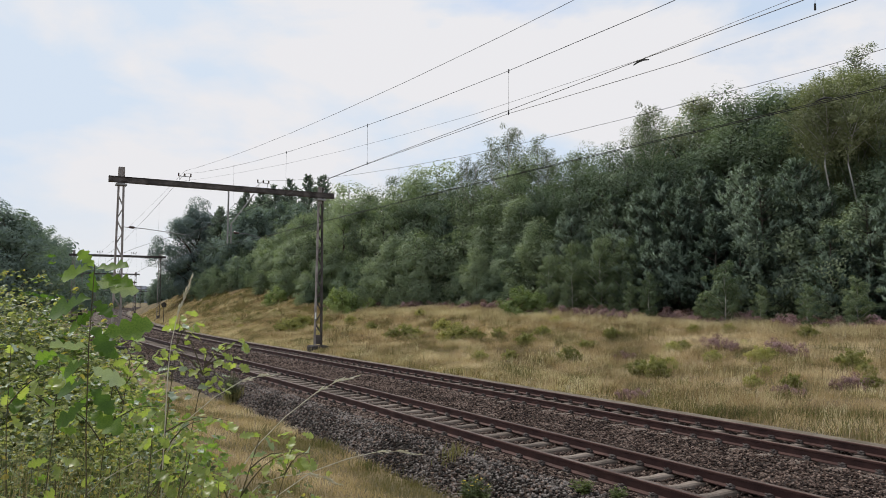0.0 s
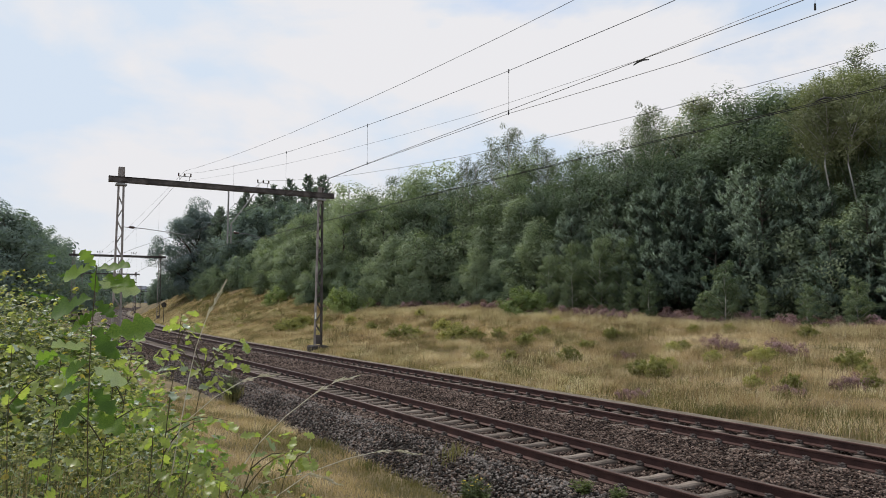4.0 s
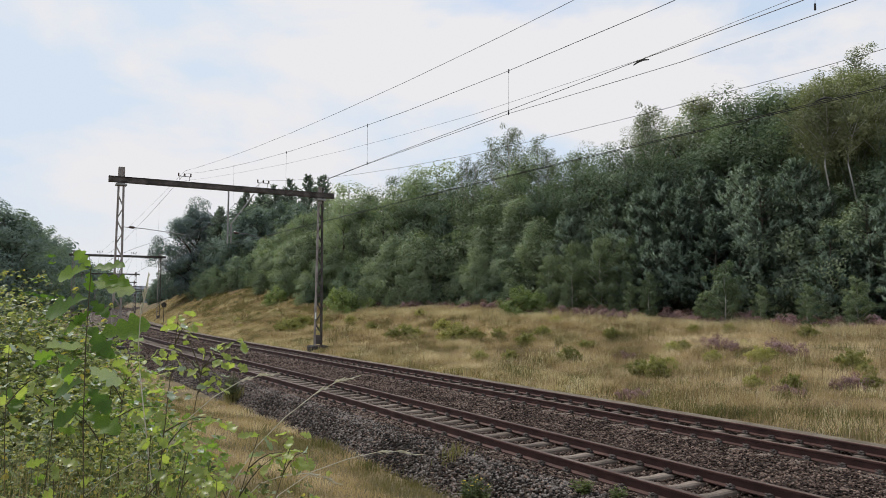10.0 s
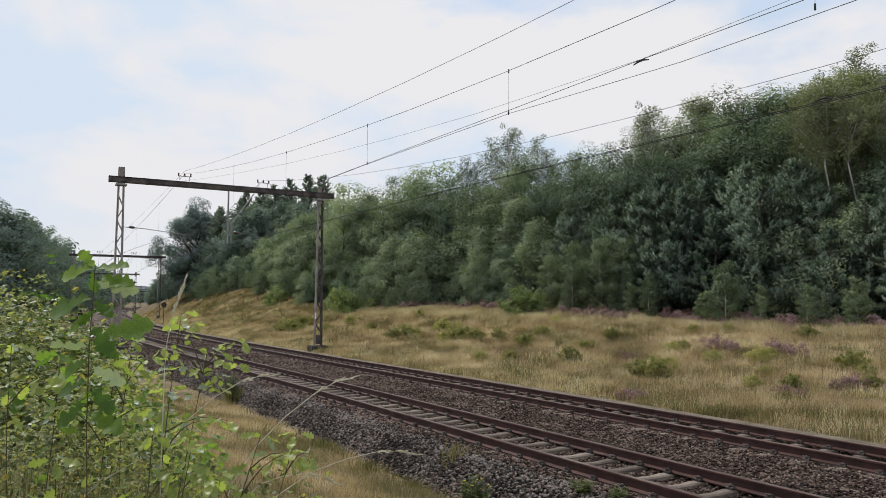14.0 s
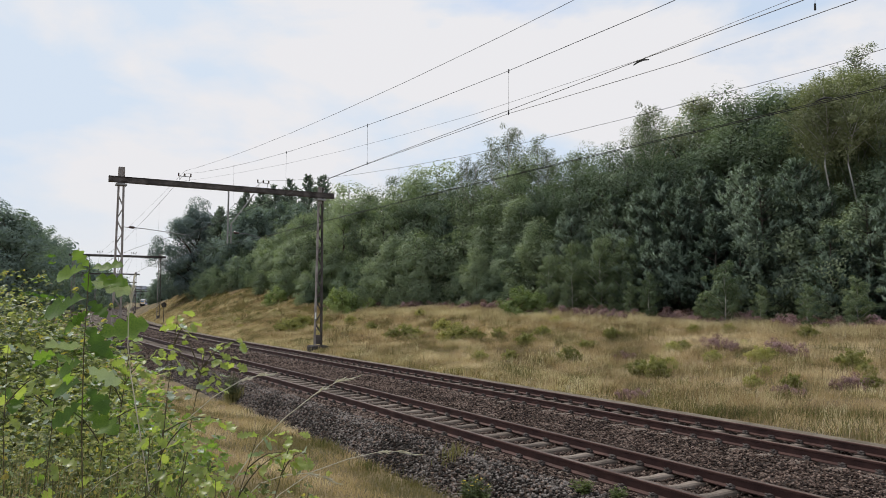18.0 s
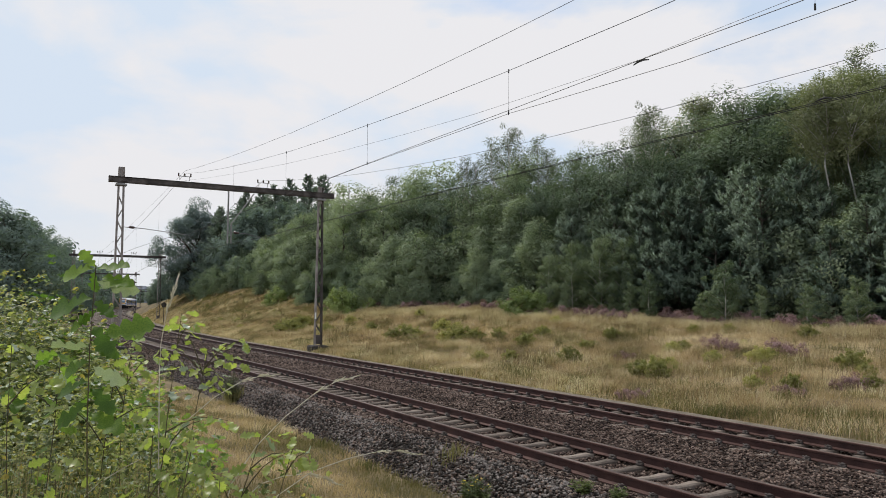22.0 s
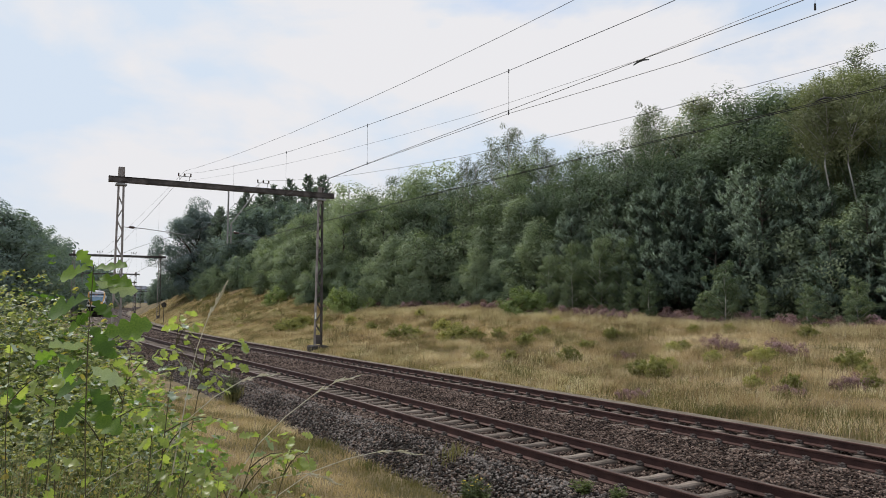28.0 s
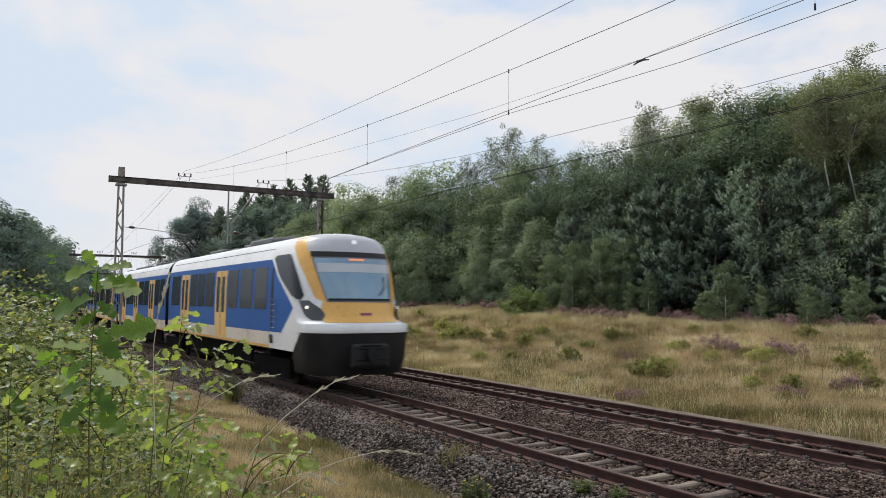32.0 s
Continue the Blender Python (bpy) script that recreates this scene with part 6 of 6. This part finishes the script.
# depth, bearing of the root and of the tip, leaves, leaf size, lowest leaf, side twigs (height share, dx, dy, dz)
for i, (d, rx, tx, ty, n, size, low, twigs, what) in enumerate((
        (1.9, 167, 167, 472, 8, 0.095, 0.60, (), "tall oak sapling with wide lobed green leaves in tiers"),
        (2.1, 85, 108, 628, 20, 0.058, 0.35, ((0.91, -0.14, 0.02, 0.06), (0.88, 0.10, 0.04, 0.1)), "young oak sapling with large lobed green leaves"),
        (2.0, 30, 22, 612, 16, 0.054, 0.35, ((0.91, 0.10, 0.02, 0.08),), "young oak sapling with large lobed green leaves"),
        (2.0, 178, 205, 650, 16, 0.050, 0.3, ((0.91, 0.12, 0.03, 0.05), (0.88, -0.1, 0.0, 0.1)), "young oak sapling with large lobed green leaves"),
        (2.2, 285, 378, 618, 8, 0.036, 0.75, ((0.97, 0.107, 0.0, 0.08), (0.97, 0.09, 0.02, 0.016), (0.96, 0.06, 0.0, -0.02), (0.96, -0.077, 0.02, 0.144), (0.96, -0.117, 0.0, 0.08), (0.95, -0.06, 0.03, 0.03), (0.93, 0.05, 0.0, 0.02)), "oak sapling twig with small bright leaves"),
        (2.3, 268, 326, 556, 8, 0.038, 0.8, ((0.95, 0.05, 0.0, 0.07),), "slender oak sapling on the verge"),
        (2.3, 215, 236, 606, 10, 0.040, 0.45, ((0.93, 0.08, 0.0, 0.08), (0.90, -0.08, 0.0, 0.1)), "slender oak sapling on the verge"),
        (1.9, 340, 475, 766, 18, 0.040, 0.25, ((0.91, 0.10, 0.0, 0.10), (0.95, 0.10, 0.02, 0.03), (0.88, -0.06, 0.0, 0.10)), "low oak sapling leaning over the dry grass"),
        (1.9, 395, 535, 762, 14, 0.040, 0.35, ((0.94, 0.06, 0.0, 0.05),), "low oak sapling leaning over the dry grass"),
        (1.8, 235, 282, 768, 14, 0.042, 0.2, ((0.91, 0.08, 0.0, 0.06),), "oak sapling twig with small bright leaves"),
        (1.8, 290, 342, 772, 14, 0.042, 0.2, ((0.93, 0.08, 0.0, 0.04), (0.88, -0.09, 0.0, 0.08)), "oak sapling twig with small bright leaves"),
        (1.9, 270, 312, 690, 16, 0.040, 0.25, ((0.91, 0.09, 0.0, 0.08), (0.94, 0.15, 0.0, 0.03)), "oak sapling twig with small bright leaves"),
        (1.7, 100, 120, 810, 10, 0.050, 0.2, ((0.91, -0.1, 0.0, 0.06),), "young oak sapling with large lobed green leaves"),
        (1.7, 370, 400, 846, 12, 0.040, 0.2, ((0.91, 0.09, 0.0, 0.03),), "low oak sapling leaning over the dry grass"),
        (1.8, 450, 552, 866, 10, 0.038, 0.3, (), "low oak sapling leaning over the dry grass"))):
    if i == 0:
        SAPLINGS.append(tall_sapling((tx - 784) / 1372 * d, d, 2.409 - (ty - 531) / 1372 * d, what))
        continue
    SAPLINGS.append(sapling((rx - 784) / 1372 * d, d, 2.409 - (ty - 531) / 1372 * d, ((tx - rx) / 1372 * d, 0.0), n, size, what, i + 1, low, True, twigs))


def stalk(name, root, pts, plume, label):
    """A dry grass stalk with a feathery head, its points counted from the root."""
    r = random.Random(len(pts) * 7 + int(plume * 100))
    g = empty(name, Matrix.Translation(root), label, "grass", "tall dry grass stalks")
    pts = [Vector(p) for p in pts]
    n = len(pts) - 1
    Shape().tube(pts, [0.0014 * (1.2 - 0.7 * k / n) for k in range(n + 1)], 5).part("stem", M_STRAW, g)
    sh = Shape()
    for i in range(44):
        u = 1 - plume * r.random() ** 0.8
        k = min(n - 1, int(u * n))
        p = pts[k].lerp(pts[k + 1], u * n - k)
        d = (pts[k + 1] - pts[k]).normalized() + Vector((r.uniform(-1, 1), r.uniform(-1, 1), r.uniform(-1, 1))) * 0.35
        d.normalize()
        w = d.cross(Vector((r.uniform(-1, 1), r.uniform(-1, 1), 0.3))).normalized() * 0.0015
        L = r.uniform(0.012, 0.024)
        sh.add([p - w * 0.3, p + d * L * 0.5 - w, p + d * L, p + d * L * 0.5 + w], [(0, 1, 2, 3)])
    sh.part("seed_head", M_STRAW, g, "feathery pale seed head")
    return g


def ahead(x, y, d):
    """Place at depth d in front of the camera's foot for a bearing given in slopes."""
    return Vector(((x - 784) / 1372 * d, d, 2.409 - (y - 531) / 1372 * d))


def arc(root, pts, d):
    o = ahead(*root, d)
    return o, [(ahead(x, y, d) - o)[:] for x, y in pts]


STALKS = []
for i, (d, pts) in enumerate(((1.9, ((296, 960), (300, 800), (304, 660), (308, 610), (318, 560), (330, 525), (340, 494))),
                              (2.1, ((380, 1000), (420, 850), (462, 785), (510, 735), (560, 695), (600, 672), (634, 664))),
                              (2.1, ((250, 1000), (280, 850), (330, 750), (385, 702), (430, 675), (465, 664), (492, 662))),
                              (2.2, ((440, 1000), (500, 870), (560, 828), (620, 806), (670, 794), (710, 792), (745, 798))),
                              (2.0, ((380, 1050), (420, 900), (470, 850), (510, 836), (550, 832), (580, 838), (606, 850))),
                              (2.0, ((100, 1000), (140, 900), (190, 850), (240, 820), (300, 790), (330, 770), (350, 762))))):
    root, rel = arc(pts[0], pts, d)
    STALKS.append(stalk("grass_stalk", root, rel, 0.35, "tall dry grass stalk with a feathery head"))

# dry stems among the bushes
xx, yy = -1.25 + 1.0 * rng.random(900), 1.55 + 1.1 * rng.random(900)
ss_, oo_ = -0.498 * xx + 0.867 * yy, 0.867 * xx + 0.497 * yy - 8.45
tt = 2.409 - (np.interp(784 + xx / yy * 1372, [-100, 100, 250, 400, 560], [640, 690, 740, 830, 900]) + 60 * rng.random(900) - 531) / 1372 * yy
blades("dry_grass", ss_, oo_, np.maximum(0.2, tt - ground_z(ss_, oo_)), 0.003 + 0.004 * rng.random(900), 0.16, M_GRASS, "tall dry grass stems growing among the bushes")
# weeds at the foot of the ballast
for s, o, n, hh in ((22.4, -2.3, 260, 0.45), (11.2, -1.75, 90, 0.28), (14.6, -2.6, 120, 0.25), (12.4, -2.75, 160, 0.22), (8.6, -2.6, 220, 0.25)):
    ss_, oo_ = s + rng.normal(size=n) * 0.14, o + rng.normal(size=n) * 0.12
    blades("weed_tuft", ss_, oo_, hh * (0.5 + 0.7 * rng.random(n)), 0.008 + 0.008 * rng.random(n), 0.45, M_GREEN_GRASS, "green weeds growing at the edge of the ballast", z=np.maximum(ground_z(ss_, oo_), bed_z(oo_)))

M_WEED = leaf_mat("weed_leaf", (0.045, 0.062, 0.026), (0.092, 0.118, 0.046), (0.165, 0.195, 0.078), 0.3, 0.3, 0.2, 0.6)
M_BLOOM = material("yellow_blossom", [(0.60, 0.42, 0.03), (0.72, 0.54, 0.06)], 8, 0.7, 0, 0, translucent=0.3)


def flowering_weed(s, o, h, width, stems, blooms, label, seed):
    """Upright leafy stems from one root, with small yellow blossoms near their tips."""
    r = random.Random(seed)
    w = empty("flowering_weed", Matrix.Translation(at(s, o, max(float(ground_z(s, o)), float(bed_z(o))) - 0.03)), label, "weed", "weeds by the ballast")
    pl, dr, sz, fl = [], [], [], Shape()
    for i in range(stems):
        a, q = r.uniform(0, 6.283), r.random() ** 0.7
        top = Vector((math.cos(a) * width * q, math.sin(a) * width * q, h * r.uniform(0.6, 1.0) * (1 - 0.25 * q)))
        foot = Vector((math.cos(a), math.sin(a), 0)) * 0.03
        Shape().tube([foot, foot.lerp(top, 0.5) + Vector((0, 0, 0.04 * h)), top], [0.004, 0.003, 0.0015], 4, caps=False).part("stem", M_TWIG, w)
        for j in range(26):
            u = 0.15 + 0.85 * (j + r.random()) / 26
            b = r.uniform(0, 6.283)
            pl.append(foot.lerp(top, u))
            dr.append(Vector((math.cos(b), math.sin(b), r.uniform(0.2, 0.9))))
            sz.append(0.11 * r.uniform(0.6, 1.2) * (1.15 - 0.6 * u))
        if i < blooms:
            for k in range(3):
                c = top + Vector((r.uniform(-1, 1), r.uniform(-1, 1), r.uniform(-1.5, 0.3))) * 0.025
                for p in range(5):
                    e = Vector((math.cos(1.257 * p), math.sin(1.257 * p), 0.35)) * 0.013
                    g = Vector((-e.y, e.x, 0)) * 0.45
                    fl.add([c, c + e * 0.7 - g, c + e * 1.2, c + e * 0.7 + g], [(0, 1, 2, 3)])
    leaves = new("foliage", many_leaves("foliage", T_BLADE, pl, dr, sz, M_WEED, seed))
    leaves.parent = w
    if blooms:
        fl.part("blossoms", M_BLOOM, w, "small yellow blossoms")
    return w


for i, (s, o, h, width, stems, blooms) in enumerate(((9.55, -2.35, 0.55, 0.24, 26, 9), (9.85, -2.25, 0.45, 0.18, 16, 4), (9.2, -2.45, 0.35, 0.2, 14, 0), (22.4, -2.3, 1.0, 0.26, 44, 0), (22.9, -2.3, 0.8, 0.2, 26, 0), (8.2, -1.55, 0.3, 0.16, 12, 0), (7.75, -1.3, 0.22, 0.14, 10, 0))):
    flowering_weed(s, o, h, width, stems, blooms, "dark green weed with small yellow blossoms by the ballast" if blooms else "dark green leafy weed at the edge of the ballast", 300 + i)

# ---- small things along the line ----
post = empty("railway_sign", on_line(97, 7.0, -0.3), "small dark round railway sign on a thin post", "sign")
Shape().tube([(0, 0, -0.3), (0, 0, 2.2)], 0.035, 6).part("post", M_MAST, post)
Shape().tube([(0, -0.03, 2.3), (0, 0.03, 2.3)], 0.30, 18).part("disc", M_CONC, post, "dark round disc")

# wall tone carries the grey-blue haze of its distance
M_HAZE = material("hazy_wall_plaster", [(0.26, 0.28, 0.31), (0.36, 0.38, 0.42)], 0.2, 0.9, 0, 0)
M_TILE = material("far_roof_slate", [(0.12, 0.135, 0.16), (0.17, 0.185, 0.21)], 0.2, 0.9, 0, 0)
house = empty("apartment_building", Matrix.Translation((-258.0, 660.0, 0.0)) @ Matrix.Rotation(radians(-14), 4, "Z"), "grey-blue far building with many windows", "building")
Shape().box((0, 0, 5), (17, 10, 12)).part("wall", M_HAZE, house)
Shape().add([(-9, -5.5, 10.9), (9, -5.5, 10.9), (9, 5.5, 10.9), (-9, 5.5, 10.9), (-6, 0, 13.5), (6, 0, 13.5)], [(0, 1, 5, 4), (1, 2, 5), (2, 3, 4, 5), (3, 0, 4), (3, 2, 1, 0)]).part("roof", M_TILE, house)
for i in range(5):
    for j in range(3):
        Shape().box((-6.4 + 3.2 * i, -5.05, 2.5 + 3.0 * j), (1.5, 0.14, 1.5), bevel=0.03).part("window", M_GLASS, house)

SWAY_A = [(0, 149), (1, 148), (2, 152), (3, 153), (5.5, 149), (7, 146), (9, 142), (11, 146), (13, 152), (14, 150), (16.5, 151), (18, 140), (19, 147), (20, 149), (21, 136), (22, 151), (23, 138), (24, 152), (25, 144), (27.5, 147), (28.5, 147), (29, 138), (29.5, 131), (30, 141), (31, 146), (32, 155)]
SWAY_S = [(0, 339), (1, 351), (2, 384), (3, 394), (5.5, 360), (6, 376), (7, 313), (8, 262), (9, 262), (10, 284), (11, 296), (12, 285), (13, 337), (14, 332), (16.5, 283), (17, 275), (18, 266), (20, 273), (21, 287), (22, 322), (23, 337), (24, 348), (25, 350), (27.5, 317), (28, 384), (28.5, 358), (29, 340), (29.5, 304), (30, 281), (31, 268), (32, 310)]


def sway(ob, rows):
    base = ob.matrix_basis.copy()
    walk(ob, [(t, base @ Matrix.Rotation(radians(a), 4, "Y")) for t, a in rows])


def wind():
    """Plants before the camera lean in the wind."""
    for i, p in enumerate(SAPLINGS):
        k = 1.0 if i == 0 else 0.35 + 0.4 * ((i * 0.37) % 1.0)
        sway(p, [(t, k * (x - 149) * 0.042) for t, x in SWAY_A])
    sway(STALKS[0], [(t, (x - 340) * 0.17) for t, x in SWAY_S])
    for i, g in enumerate(STALKS[1:]):
        sway(g, [(t, 0.25 * (x - 149) * 0.12 * (1 if i % 2 else -0.6)) for t, x in SWAY_A])


RUN = ([0, 29, 30, 30.5, 31, 31.5, 32], [109.5 + 31.6 * 29, 109.5, 78.2, 63.0, 48.0, 33.2, 18.3])    # seconds, and where the nose is


def motions():
    """The train comes down the near track at a steady 31 to 32 m/s."""
    times = [0, 4, 8, 12, 14, 16] + [16.5 + 0.5 * i for i in range(32)]
    for c, start, length, turned in CARS:
        walk(c, [(t, car_pose(float(np.interp(t, *RUN)), start, length, turned)) for t in times])
    wind()


motions()
